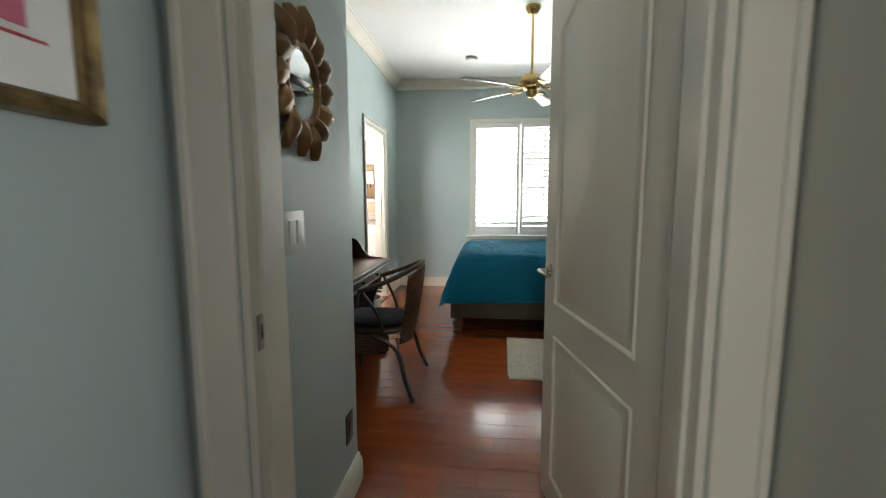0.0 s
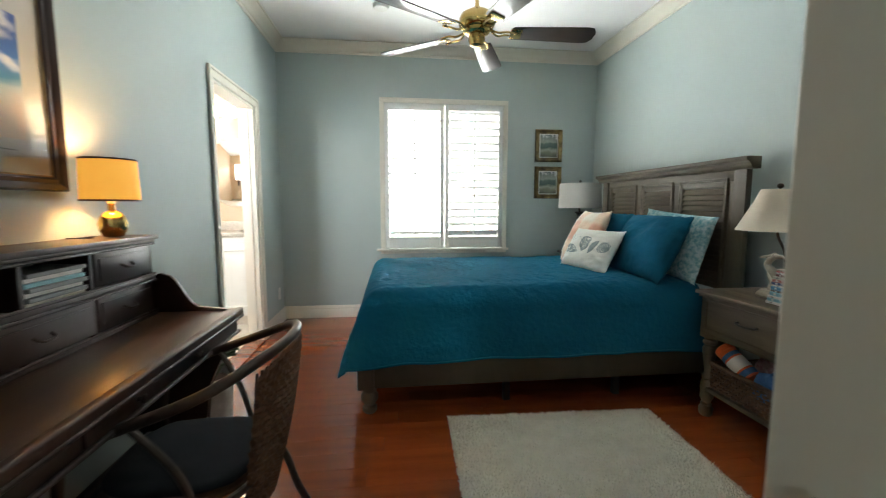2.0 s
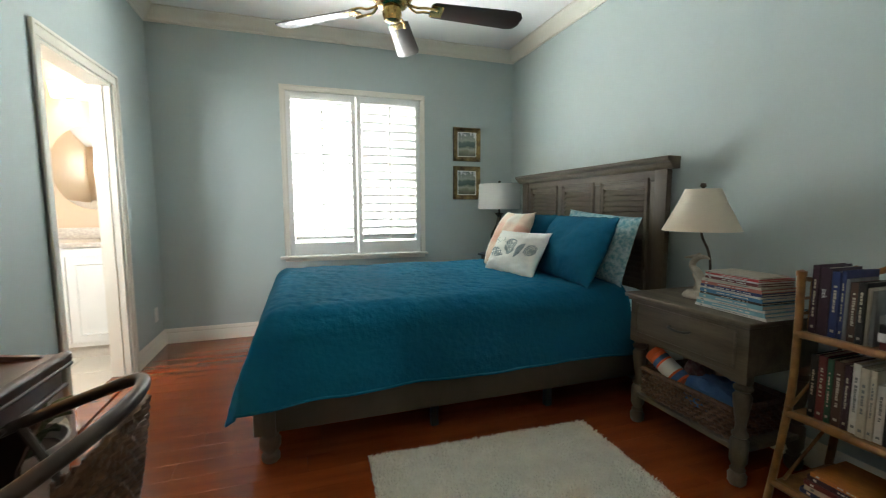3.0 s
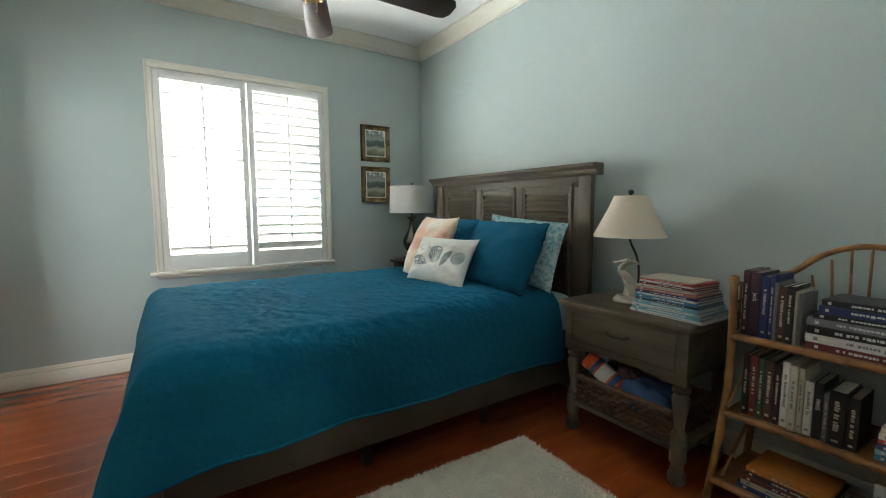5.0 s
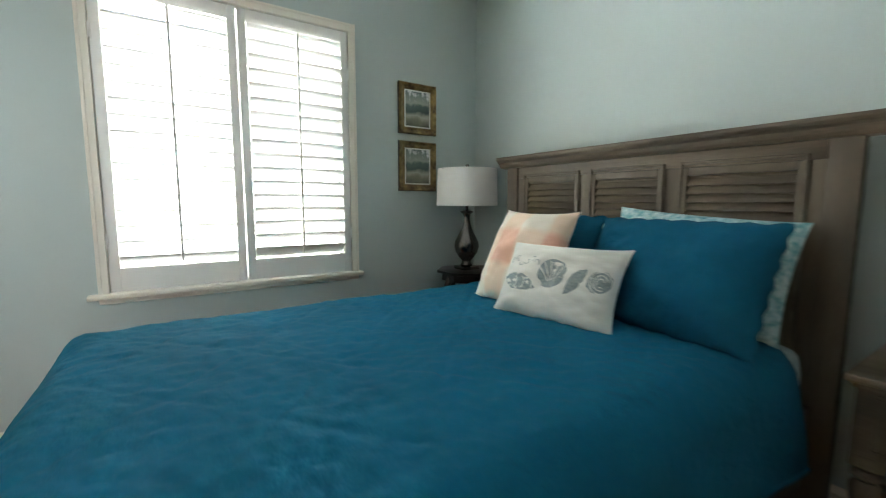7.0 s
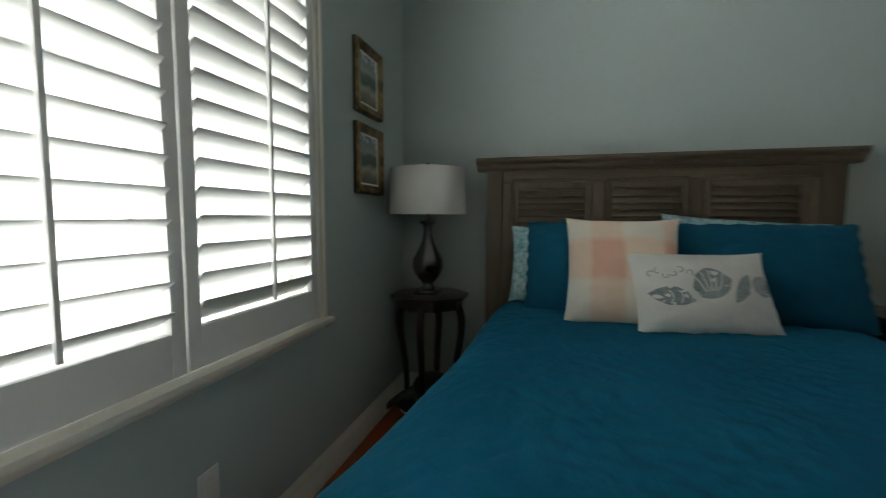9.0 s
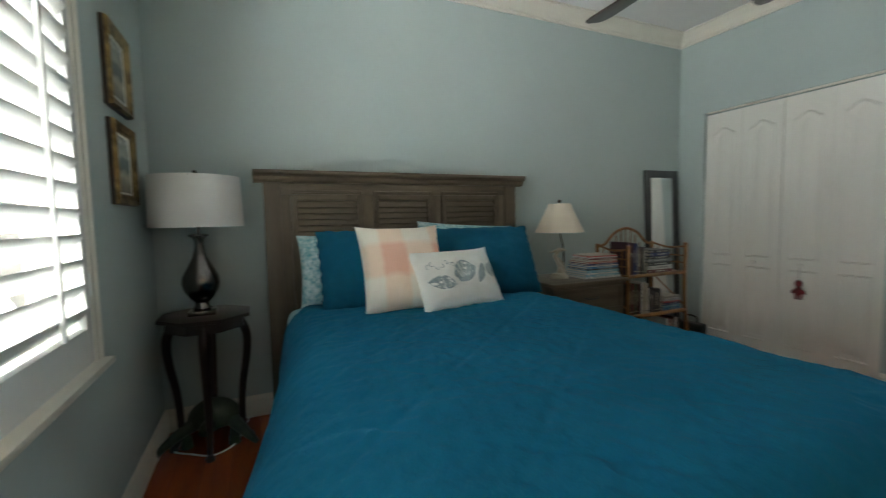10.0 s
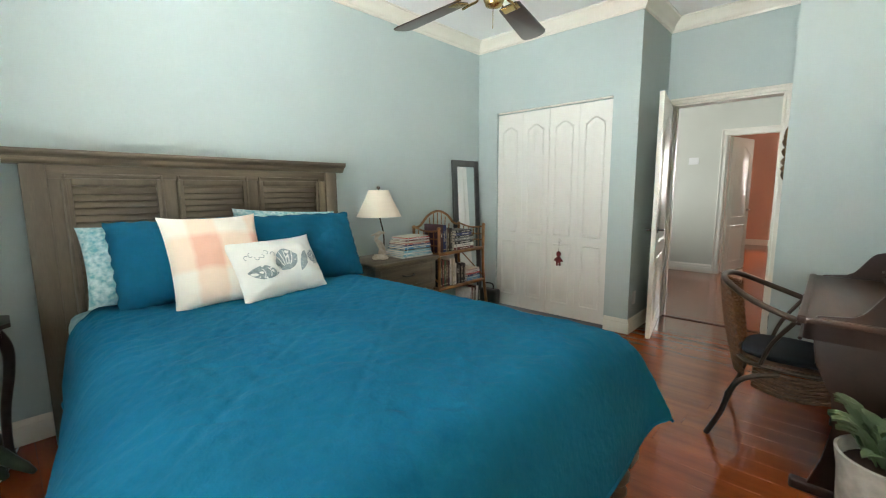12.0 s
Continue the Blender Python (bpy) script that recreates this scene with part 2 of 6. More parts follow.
M = dict(
    wall=mat("pale_aqua_wall_paint", (0.455, 0.53, 0.515), (0.43, 0.505, 0.493), 0.6, scale=1.6, bump=0.10, bscale=120, fine=0.04),
    white=mat("cream_white_gloss_paint", (0.78, 0.75, 0.66), (0.74, 0.71, 0.62), 0.32, scale=3, bump=0.04, bscale=60, fine=0.04),
    ceiling=mat("white_ceiling_paint", (0.85, 0.85, 0.84), (0.82, 0.82, 0.81), 0.8, scale=2, bump=0.2, bscale=90, fine=0.05),
    door=mat("cream_door_paint", (0.77, 0.73, 0.63), (0.73, 0.69, 0.59), 0.35, scale=3, bump=0.03, bscale=140, stretch=(1, 1, 0.15), fine=0.03),
    closet=mat("white_closet_paint", (0.80, 0.79, 0.74), (0.77, 0.76, 0.71), 0.35, scale=3, bump=0.02, bscale=140, stretch=(1, 1, 0.15), fine=0.02),
    plank=mat("red_brown_glossy_wood", (0.30, 0.068, 0.016), (0.21, 0.045, 0.011), 0.16, scale=5, bump=0.05, bscale=90, stretch=(0.25, 3.0, 1), rvar=0.06, rand=0.12, coat=0.3, fine=0.35),
    gap=mat("dark_joint", (0.05, 0.018, 0.01), None, 0.6),
    tile=mat("beige_tile", (0.62, 0.58, 0.50), (0.55, 0.51, 0.44), 0.4, scale=3, rand=0.1),
    peachwall=mat("salmon_wall_paint", (0.62, 0.36, 0.26), (0.59, 0.34, 0.25), 0.5, scale=2, bump=0.1, fine=0.05),
    hallwall=mat("cream_hall_wall_paint", (0.60, 0.61, 0.53), (0.57, 0.58, 0.50), 0.45, scale=2, bump=0.1, fine=0.05),
    bathwall=mat("tan_bath_wall_paint", (0.62, 0.47, 0.32), (0.59, 0.44, 0.30), 0.5, scale=2, bump=0.1, fine=0.05),
    shutter=mat("white_shutter_paint", (0.80, 0.80, 0.77), (0.77, 0.77, 0.74), 0.35, scale=4, fine=0.03),
    bedwood=mat("weathered_taupe_wood", (0.140, 0.108, 0.071), (0.062, 0.048, 0.032), 0.5, scale=9, bump=0.3, bscale=110, stretch=(1.5, 0.18, 1.5), fine=0.65),
    bedwoodv=mat("weathered_taupe_wood_upright", (0.132, 0.102, 0.067), (0.070, 0.054, 0.036), 0.5, scale=7, bump=0.25, bscale=110, stretch=(1.5, 1.5, 0.22), fine=0.5),
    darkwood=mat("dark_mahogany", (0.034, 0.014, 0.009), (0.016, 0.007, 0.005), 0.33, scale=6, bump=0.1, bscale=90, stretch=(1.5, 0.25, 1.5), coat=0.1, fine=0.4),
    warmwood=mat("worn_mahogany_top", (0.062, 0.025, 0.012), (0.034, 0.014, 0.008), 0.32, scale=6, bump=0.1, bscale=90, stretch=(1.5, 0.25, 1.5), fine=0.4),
    blackwood=mat("espresso_wood", (0.030, 0.016, 0.013), (0.018, 0.010, 0.009), 0.3, scale=6, coat=0.2),
    teal=mat("teal_cotton_coverlet", (0.006, 0.118, 0.205), (0.005, 0.100, 0.176), 0.95, scale=3, bump=0.5, bscale=34, fine=0.16, spec=0.12, bdist=0.010),
    tealp=mat("teal_cotton_pillowcase", (0.006, 0.094, 0.162), (0.005, 0.078, 0.137), 0.95, scale=5, bump=0.7, bscale=24, fine=0.25, spec=0.12, bdist=0.008),
    pattern=mat("aqua_print_cotton", (0.58, 0.72, 0.72), (0.12, 0.36, 0.42), 0.9, scale=45, bump=0.2, fine=0.3),
    sheet=mat("pale_aqua_sheet", (0.60, 0.72, 0.73), (0.36, 0.55, 0.58), 0.9, scale=35, fine=0.2),
    cream=mat("ivory_cotton", (0.86, 0.86, 0.82), (0.82, 0.82, 0.78), 0.9, scale=6, bump=0.5, bscale=22, bdist=0.006, fine=0.1),
    print=mat("slate_blue_print", (0.20, 0.255, 0.27), (0.38, 0.44, 0.45), 0.9, scale=90, fine=0.4),
    box=mat("taupe_upholstered_base", (0.085, 0.066, 0.042), (0.070, 0.054, 0.034), 0.85, scale=8, bump=0.4, bscale=250, fine=0.25),
    rug=mat("ivory_shag", (0.90, 0.88, 0.79), (0.82, 0.80, 0.71), 0.95, scale=14, fine=0.12, spec=0.1),
    linen=mat("white_linen_shade", (0.74, 0.73, 0.70), (0.70, 0.69, 0.66), 0.9, scale=5, bump=0.35, bscale=380, fine=0.15),
    parchment=mat("cream_parchment_shade", (0.72, 0.64, 0.52), (0.68, 0.60, 0.48), 0.85, scale=4, bump=0.25, bscale=250, fine=0.12),
    amber=mat("amber_lit_shade", (0.75, 0.47, 0.12), (0.70, 0.42, 0.10), 0.85, scale=6, bump=0.2, bscale=300, glow=((1.0, 0.43, 0.05), 0.9)),
    pewter=mat("dark_pewter", (0.20, 0.19, 0.18), (0.12, 0.115, 0.11), 0.26, metal=1.0, scale=6, rvar=0.15),
    chrome=mat("satin_nickel", (0.62, 0.60, 0.57), (0.55, 0.53, 0.50), 0.22, metal=1.0, scale=9),
    brass=mat("polished_brass", (0.60, 0.43, 0.17), (0.42, 0.29, 0.10), 0.22, metal=1.0, scale=9, rvar=0.15),
    gold=mat("antique_gold_leaf", (0.36, 0.26, 0.11), (0.10, 0.065, 0.03), 0.42, metal=0.75, scale=22, bump=0.3, bscale=120),
    bronze=mat("bronze_carved_wood", (0.30, 0.175, 0.075), (0.14, 0.075, 0.03), 0.38, metal=0.35, scale=9, bump=0.2, bscale=60),
    plaster=mat("weathered_white_resin", (0.62, 0.57, 0.47), (0.40, 0.35, 0.27), 0.7, scale=18, bump=0.4, bscale=120),
    rattan=mat("honey_rattan", (0.30, 0.145, 0.045), (0.17, 0.075, 0.022), 0.42, scale=20, bump=0.3, bscale=90, fine=0.4),
    wicker=mat("brown_wicker", (0.16, 0.075, 0.032), (0.075, 0.034, 0.016), 0.55, scale=60, bump=0.8, bscale=160, fine=0.5),
    tube=mat("dark_painted_steel", (0.075, 0.055, 0.042), (0.045, 0.033, 0.026), 0.4, metal=0.5, scale=20),
    navy=mat("dark_navy_cushion", (0.008, 0.012, 0.020), (0.005, 0.008, 0.013), 0.95, scale=8, bump=0.3, bscale=200),
    black=mat("black_plastic", (0.02, 0.02, 0.02), None, 0.4),
    blade=mat("dark_walnut_blade", (0.040, 0.020, 0.013), (0.022, 0.012, 0.009), 0.3, scale=5, stretch=(0.3, 2, 1), coat=0.4),
    mirror=mat("silvered_glass", (0.88, 0.90, 0.89), (0.88, 0.90, 0.89), 0.02, metal=1.0, fine=0.0, rvar=0.0),
    paper=mat("book_pages", (0.70, 0.66, 0.56), (0.60, 0.56, 0.46), 0.9, scale=30, stretch=(1, 1, 20), fine=0.3),
    mat_board=mat("ivory_mat_board", (0.76, 0.75, 0.70), None, 0.8, fine=0.03),
    plastic=mat("white_plastic", (0.78, 0.78, 0.74), (0.75, 0.75, 0.71), 0.35, fine=0.02),
    red=mat("coral_red_card", (0.52, 0.085, 0.085), (0.47, 0.07, 0.075), 0.6, scale=6),
    orange=mat("orange_plastic", (0.72, 0.12, 0.02), (0.66, 0.10, 0.02), 0.4),
    blue=mat("blue_cloth", (0.05, 0.13, 0.30), (0.03, 0.09, 0.22), 0.8, scale=14, bump=0.4),
    pot=mat("rough_white_ceramic", (0.62, 0.60, 0.55), (0.42, 0.40, 0.36), 0.7, scale=16, bump=0.6, bscale=60),
    leaf=mat("sage_green_leaf", (0.115, 0.165, 0.085), (0.07, 0.11, 0.055), 0.6, scale=12, rand=0.3),
    shell=mat("green_lacquered_wood", (0.045, 0.075, 0.035), (0.02, 0.035, 0.02), 0.35, scale=14),
    granite=mat("speckled_stone_top", (0.60, 0.55, 0.47), (0.40, 0.36, 0.30), 0.3, scale=60),
    ground=mat("pale_paving", (0.50, 0.49, 0.46), (0.42, 0.41, 0.38), 0.9, scale=3),
    lamp_glass=mat("lit_frosted_glass", (0.9, 0.86, 0.78), None, 0.5, glow=((1.0, 0.85, 0.65), 5.0)),
    pane=glass_mat("clear_glass"),
    peach=check_mat(),
)
SEA = ramp_mat("seascape_oil_paint", [(0.0, (0.06, 0.07, 0.05)), (0.22, (0.22, 0.22, 0.16)), (0.32, (0.42, 0.42, 0.34)), (0.42, (0.05, 0.09, 0.085)), (0.55, (0.09, 0.14, 0.13)), (0.62, (0.36, 0.38, 0.33)), (1.0, (0.13, 0.18, 0.19))], 2, 2.6, 0.34, 0.4, (0.50, 0.66))
BEACH = ramp_mat("beach_print", [(0.0, (0.62, 0.52, 0.42)), (0.28, (0.66, 0.58, 0.50)), (0.40, (0.52, 0.60, 0.62)), (0.46, (0.10, 0.30, 0.50)), (0.56, (0.10, 0.24, 0.55)), (1.0, (0.045, 0.11, 0.42))], 2, 2.5, 0.30, 0.35, (0.54, 0.50))
HALLART = ramp_mat("abstract_print", [(0.0, (0.55, 0.15, 0.20)), (0.5, (0.30, 0.05, 0.18)), (1.0, (0.10, 0.04, 0.16))], 2, 3, 0.4)


# ---- mesh helpers ----
def bx(x0, x1, y0, y1, z0, z1, bev=0.0, seg=2):
    bm = bmesh.new()
    v = [bm.verts.new((x, y, z)) for x in (x0, x1) for y in (y0, y1) for z in (z0, z1)]
    for f in ((0, 1, 3, 2), (4, 6, 7, 5), (0, 4, 5, 1), (2, 3, 7, 6), (0, 2, 6, 4), (1, 5, 7, 3)):
        bm.faces.new([v[i] for i in f])
    if bev:
        bmesh.ops.bevel(bm, geom=bm.edges[:], offset=bev, segments=seg, affect="EDGES", profile=0.6)
    return bm


def join(*bms):
    out = bmesh.new()
    for b in bms:
        me = bpy.data.meshes.new("tmp")
        b.to_mesh(me)
        b.free()
        out.from_mesh(me)
        bpy.data.meshes.remove(me)
    return out


def moved(bm, m):
    bmesh.ops.transform(bm, matrix=m, verts=bm.verts)
    return bm


def lathe(prof, seg=32, at=(0, 0, 0)):
    """Turned form from (radius, height) pairs."""
    bm = bmesh.new()
    rings = []
    for r, z in prof:
        if r < 1e-5:
            rings.append([bm.verts.new((at[0], at[1], at[2] + z))])
        else:
            rings.append([bm.verts.new((at[0] + r * math.cos(6.28318530718 * k / seg), at[1] + r * math.sin(6.28318530718 * k / seg), at[2] + z)) for k in range(seg)])
    for a, b in zip(rings, rings[1:]):
        for k in range(seg):
            q = [a[k % len(a)], a[(k + 1) % len(a)], b[(k + 1) % len(b)], b[k % len(b)]]
            q = [v for i, v in enumerate(q) if v not in q[:i]]
            if len(q) > 2:
                bm.faces.new(q)
    for ring, flip in ((rings[0], True), (rings[-1], False)) if prof[0] != prof[-1] else ():
        if len(ring) > 2:
            bm.faces.new(ring[::-1] if flip else ring)
    return bm


def tube(pts, r, seg=10, smooth=6, taper=None):
    """A rod along a smooth line through pts."""
    P = [Vector(p) for p in pts]
    if smooth > 1 and len(P) > 2:
        Q = []
        for i in range(len(P) - 1):
            p0, p1, p2, p3 = P[max(i - 1, 0)], P[i], P[i + 1], P[min(i + 2, len(P) - 1)]
            for k in range(smooth):
                t = k / smooth
                Q.append(0.5 * (2 * p1 + (p2 - p0) * t + (2 * p0 - 5 * p1 + 4 * p2 - p3) * t * t + (3 * p1 - p0 - 3 * p2 + p3) * t ** 3))
        P = Q + [P[-1]]
    bm = bmesh.new()
    rings = []
    up = Vector((0.31, 0.17, 0.93))
    for i, p in enumerate(P):
        d = (P[min(i + 1, len(P) - 1)] - P[max(i - 1, 0)]).normalized()
        a = d.cross(up)
        if a.length < 1e-3:
            a = d.cross(Vector((1, 0, 0)))
        a.normalize()
        up = a.cross(d)
        b = up
        rr = r if taper is None else r + (taper - r) * i / (len(P) - 1)
        rings.append([bm.verts.new(p + rr * (math.cos(6.28318530718 * k / seg) * a + math.sin(6.28318530718 * k / seg) * b)) for k in range(seg)])
    for a, b in zip(rings, rings[1:]):
        for k in range(seg):
            bm.faces.new((a[k], a[(k + 1) % seg], b[(k + 1) % seg], b[k]))
    bm.faces.new(rings[0][::-1])
    bm.faces.new(rings[-1])
    return bm


def prism(outline, depth, axis="y", at=0.0, bev=0.0):
    """A board cut to an outline: outline in the two other axes."""
    bm = bmesh.new()
    def put(a, b, d):
        return {"x": (d, a, b), "y": (a, d, b), "z": (a, b, d)}[axis]
    lo = [bm.verts.new(put(a, b, at)) for a, b in outline]
    hi = [bm.verts.new(put(a, b, at + depth)) for a, b in outline]
    bm.faces.new(lo)
    bm.faces.new(hi[::-1])
    n = len(lo)
    for k in range(n):
        bm.faces.new((lo[k], hi[k], hi[(k + 1) % n], lo[(k + 1) % n]))
    if bev:
        bmesh.ops.bevel(bm, geom=bm.edges[:], offset=bev, segments=2, affect="EDGES", profile=0.6)
    return bm


def molding(path, prof, closed):
    """A trim run along a floor line with the room on its left; prof in (out from the wall, height)."""
    bm = bmesh.new()
    n = len(path)
    P = [Vector(p) for p in path]
    rows = []
    for i in range(n):
        d0 = (P[i] - P[i - 1]) if (closed or i > 0) else (P[1] - P[0])
        d1 = (P[(i + 1) % n] - P[i]) if (closed or i < n - 1) else d0
        d0, d1 = d0.normalized(), d1.normalized()
        n0, n1 = Vector((-d0.y, d0.x)), Vector((-d1.y, d1.x))
        m = (n0 + n1)
        m = m / max(m.dot(n0), 1e-6)
        rows.append([bm.verts.new((P[i].x + o * m.x, P[i].y + o * m.y, z)) for o, z in prof])
    for i in range(n if closed else n - 1):
        a, b = rows[i], rows[(i + 1) % n]
        for k in range(len(prof) - 1):
            bm.faces.new((a[k], b[k], b[k + 1], a[k + 1]))
    if not closed:
        bm.faces.new(rows[0])
        bm.faces.new(rows[-1][::-1])
    return bm


def mesh_of(name, bm, smooth=False):
    bmesh.ops.recalc_face_normals(bm, faces=bm.faces)
    me = bpy.data.meshes.new(name)
    bm.to_mesh(me)
    bm.free()
    if smooth:
        me.polygons.foreach_set("use_smooth", [True] * len(me.polygons))
        try:
            me.set_sharp_from_angle(angle=radians(40))
        except AttributeError:
            pass
    return me


def part(name, bm, material, parent, label="", smooth=True):
    ob = new(name, mesh_of(name, bm, smooth))
    ob.data.materials.append(material)
    ob.parent = parent
    if label:
        tagged(ob, label)
    return ob


def thing(name, label, category, at=(0, 0, 0), rz=0.0, group=""):
    ob = new(name)
    ob.empty_display_size = 0.1
    ob.matrix_basis = pose(*at, 0, 0, rz)
    return tagged(ob, label, category, group, "thing")


def solid(name, bm, material, label, category, smooth=False):
    """A piece of the setting."""
    ob = new(name, mesh_of(name, bm, smooth))
    ob.data.materials.append(material)
    return tagged(ob, label, category, "", "structure")


def writing(text, size, parent, m, material, depth=0.0004):
    c = bpy.data.curves.new("lettering", "FONT")
    c.body, c.size, c.extrude, c.align_x, c.align_y = text, size, depth, "CENTER", "CENTER"
    c.materials.append(material)
    o = new("lettering", c)
    o.parent = parent
    o.matrix_basis = m
    return o


def wall_with_hole(axis, f0, f1, a0, a1, z1, holes):
    """A wall of faces f0..f1 across the axis, from a0 to a1 along it, with (from, to, bottom, top) openings."""
    def b(p, q, u, v):
        return bx(f0, f1, p, q, u, v) if axis == "x" else bx(p, q, f0, f1, u, v)
    bits, at = [], a0
    for h0, h1, u, v in sorted(holes):
        bits.append(b(at, h0, 0, z1))
        if u > 0:
            bits.append(b(h0, h1, 0, u))
        bits.append(b(h0, h1, v, z1))
        at = h1
    bits.append(b(at, a1, 0, z1))
    return join(*bits)


# ---- the setting ----
CEIL = 2.752
solid("wall_north", wall_with_hole("y", 5.66, 5.80, -1.362, 2.19, CEIL, [(-0.205, 1.036, 0.716, 2.200)]), M["wall"], "pale aqua painted wall with a shuttered window", "wall")
solid("wall_east", bx(2.05, 2.19, 1.435, 5.66, 0, CEIL), M["wall"], "pale aqua painted wall behind the headboard", "wall")
solid("wall_west", wall_with_hole("x", -1.362, -1.242, 1.434, 5.66, CEIL, [(4.131, 4.935, 0, 1.965)]), M["wall"], "pale aqua painted wall with an open bathroom doorway", "wall")
solid("wall_closet", wall_with_hole("y", 1.435, 1.555, 0.41, 2.05, CEIL, [(0.62, 1.81, 0, 2.027)]), M["wall"], "pale aqua painted wall with a closet opening", "wall")
solid("wall_nook_east", bx(0.41, 0.53, 0.805, 1.435, 0, CEIL), M["wall"], "pale aqua painted side wall of the entry nook", "wall")
solid("wall_nook_west", bx(-0.665, -0.545, 0.805, 1.554, 0, CEIL), M["wall"], "pale aqua painted side wall of the entry nook", "wall")
solid("wall_south", bx(-1.242, -0.665, 1.434, 1.554, 0, CEIL), M["wall"], "pale aqua painted end wall beside the desk", "wall")
solid("wall_entry", wall_with_hole("y", 0.66, 0.805, -0.70, 2.72, CEIL, [(-0.46, 0.36, 0, 2.015)]), M["wall"], "pale aqua painted wall with the bedroom doorway", "wall")
solid("wall_closet_back", bx(0.53, 2.19, 0.805, 0.93, 0, CEIL), M["wall"], "plain wall at the back of the closet", "wall")
solid("wall_hall_west", bx(-0.70, -0.575, -1.99, 0.66, 0, CEIL), M["wall"], "pale aqua painted hall wall with a framed picture", "wall")
solid("wall_hall_stub", bx(0.457, 0.58, 0.39, 0.66, 0, CEIL), M["hallwall"], "painted hall wall end beside the bedroom doorway", "wall")
solid("wall_hall_south", wall_with_hole("y", -2.11, -1.99, -2.3, 2.72, CEIL, [(-0.387, 0.373, 0, 2.005)]), M["hallwall"], "cream painted hall wall with an open doorway", "wall")
solid("wall_hall_east", wall_with_hole("x", 2.60, 2.72, -1.99, 0.66, CEIL, [(-1.50, 0.02, 0.95, 2.25)]), M["hallwall"], "cream painted hall wall with a window opening", "wall")
solid("wall_far_room_south", wall_with_hole("y", -6.42, -6.30, -2.3, 2.3, CEIL, [(-0.90, 0.0, 1.0, 2.30)]), M["peachwall"], "salmon painted wall with a window", "wall")
solid("wall_far_room_east", bx(2.2, 2.3, -6.30, -2.11, 0, CEIL), M["peachwall"], "salmon painted wall", "wall")
solid("wall_far_room_west", bx(-2.3, -2.2, -6.30, -2.11, 0, CEIL), M["peachwall"], "salmon painted wall", "wall")
solid("wall_bath_north", bx(-3.0, -1.362, 5.92, 6.04, 0, CEIL), M["bathwall"], "warm tan bathroom wall behind the vanity", "wall")
solid("wall_bath_east", bx(-1.362, -1.30, 5.80, 5.92, 0, CEIL), M["bathwall"], "warm tan bathroom wall", "wall")
solid("wall_bath_west", bx(-3.12, -3.0, 3.48, 6.04, 0, CEIL), M["bathwall"], "warm tan bathroom wall", "wall")
solid("wall_bath_south", wall_with_hole("y", 3.48, 3.60, -3.0, -1.362, CEIL, [(-2.6, -1.8, 1.25, 2.15)]), M["bathwall"], "warm tan bathroom wall with a bright window", "wall")
solid("ceiling", bx(-3.2, 2.8, -6.5, 6.1, CEIL, CEIL + 0.12), M["ceiling"], "smooth white painted ceiling", "ceiling")
solid("floor_slab", bx(-1.362, 2.19, 0.66, 5.66, -0.10, -0.006), M["gap"], "dark subfloor under the planks", "floor")
hall_floor = solid("floor_hall", bx(-0.70, 2.72, -1.99, 0.66, -0.10, -0.006), M["gap"], "red-brown wood floor of the hall", "floor")
far_floor = solid("floor_far_room", bx(-2.3, 2.3, -6.42, -1.99, -0.10, -0.006), M["gap"], "red-brown wood floor of the far room", "floor")
bath_floor = solid("floor_bath", bx(-3.0, -1.362, 3.48, 5.92, -0.10, -0.006), M["gap"], "beige tiled bathroom floor", "floor")
solid("door_sill", bx(-1.362, -1.227, 4.131, 4.935, -0.006, 0.012, 0.004), M["plank"], "red-brown wooden threshold of the bathroom doorway", "threshold")
solid("threshold", bx(-0.46, 0.36, 0.748, 0.783, -0.006, 0.006, 0.002), M["gap"], "dark threshold strip in the bedroom doorway", "threshold")
solid("ground", bx(-400, 400, -400, 400, -0.40, -0.15), M["ground"], "pale ground outside the house", "ground")

CROWN = [(0.0, -0.105), (0.012, -0.105), (0.016, -0.088), (0.026, -0.082), (0.034, -0.060), (0.058, -0.034), (0.078, -0.022), (0.084, -0.012), (0.098, -0.010), (0.098, 0.0), (0.0, 0.0)]
CROWN = [(o, CEIL + z) for o, z in CROWN]
BASE = [(0.0, 0.0), (0.017, 0.0), (0.017, 0.086), (0.013, 0.091), (0.014, 0.102), (0.009, 0.108), (0.008, 0.120), (0.003, 0.127), (0.0, 0.127)]
ROOM = [(-0.545, 0.805), (0.41, 0.805), (0.41, 1.555), (2.05, 1.555), (2.05, 5.66), (-1.242, 5.66), (-1.242, 1.554), (-0.545, 1.554)]
solid("crown_molding", molding(ROOM, CROWN, True), M["white"], "cream stepped crown molding along the ceiling", "molding", True)
for nm, run in (("baseboard_1", [(0.41, 0.829), (0.41, 1.555), (0.615, 1.555)]), ("baseboard_2", [(1.815, 1.555), (2.05, 1.555), (2.05, 5.66), (-1.242, 5.66), (-1.242, 5.002)]),
                ("baseboard_3", [(-1.242, 4.064), (-1.242, 1.554), (-0.545, 1.554), (-0.545, 0.829)]), ("baseboard_4", [(-0.575, 0.635), (-0.575, -1.99), (-0.460, -1.99)]),
                ("baseboard_5", [(0.446, -1.99), (2.60, -1.99), (2.60, 0.66), (0.58, 0.66)]), ("baseboard_6", [(-0.460, -2.11), (-2.2, -2.11), (-2.2, -6.30), (2.2, -6.30), (2.2, -2.11), (0.446, -2.11)])):
    solid(nm, molding(run, BASE, False), M["white"], "cream painted baseboard with a moulded top", "baseboard", True)


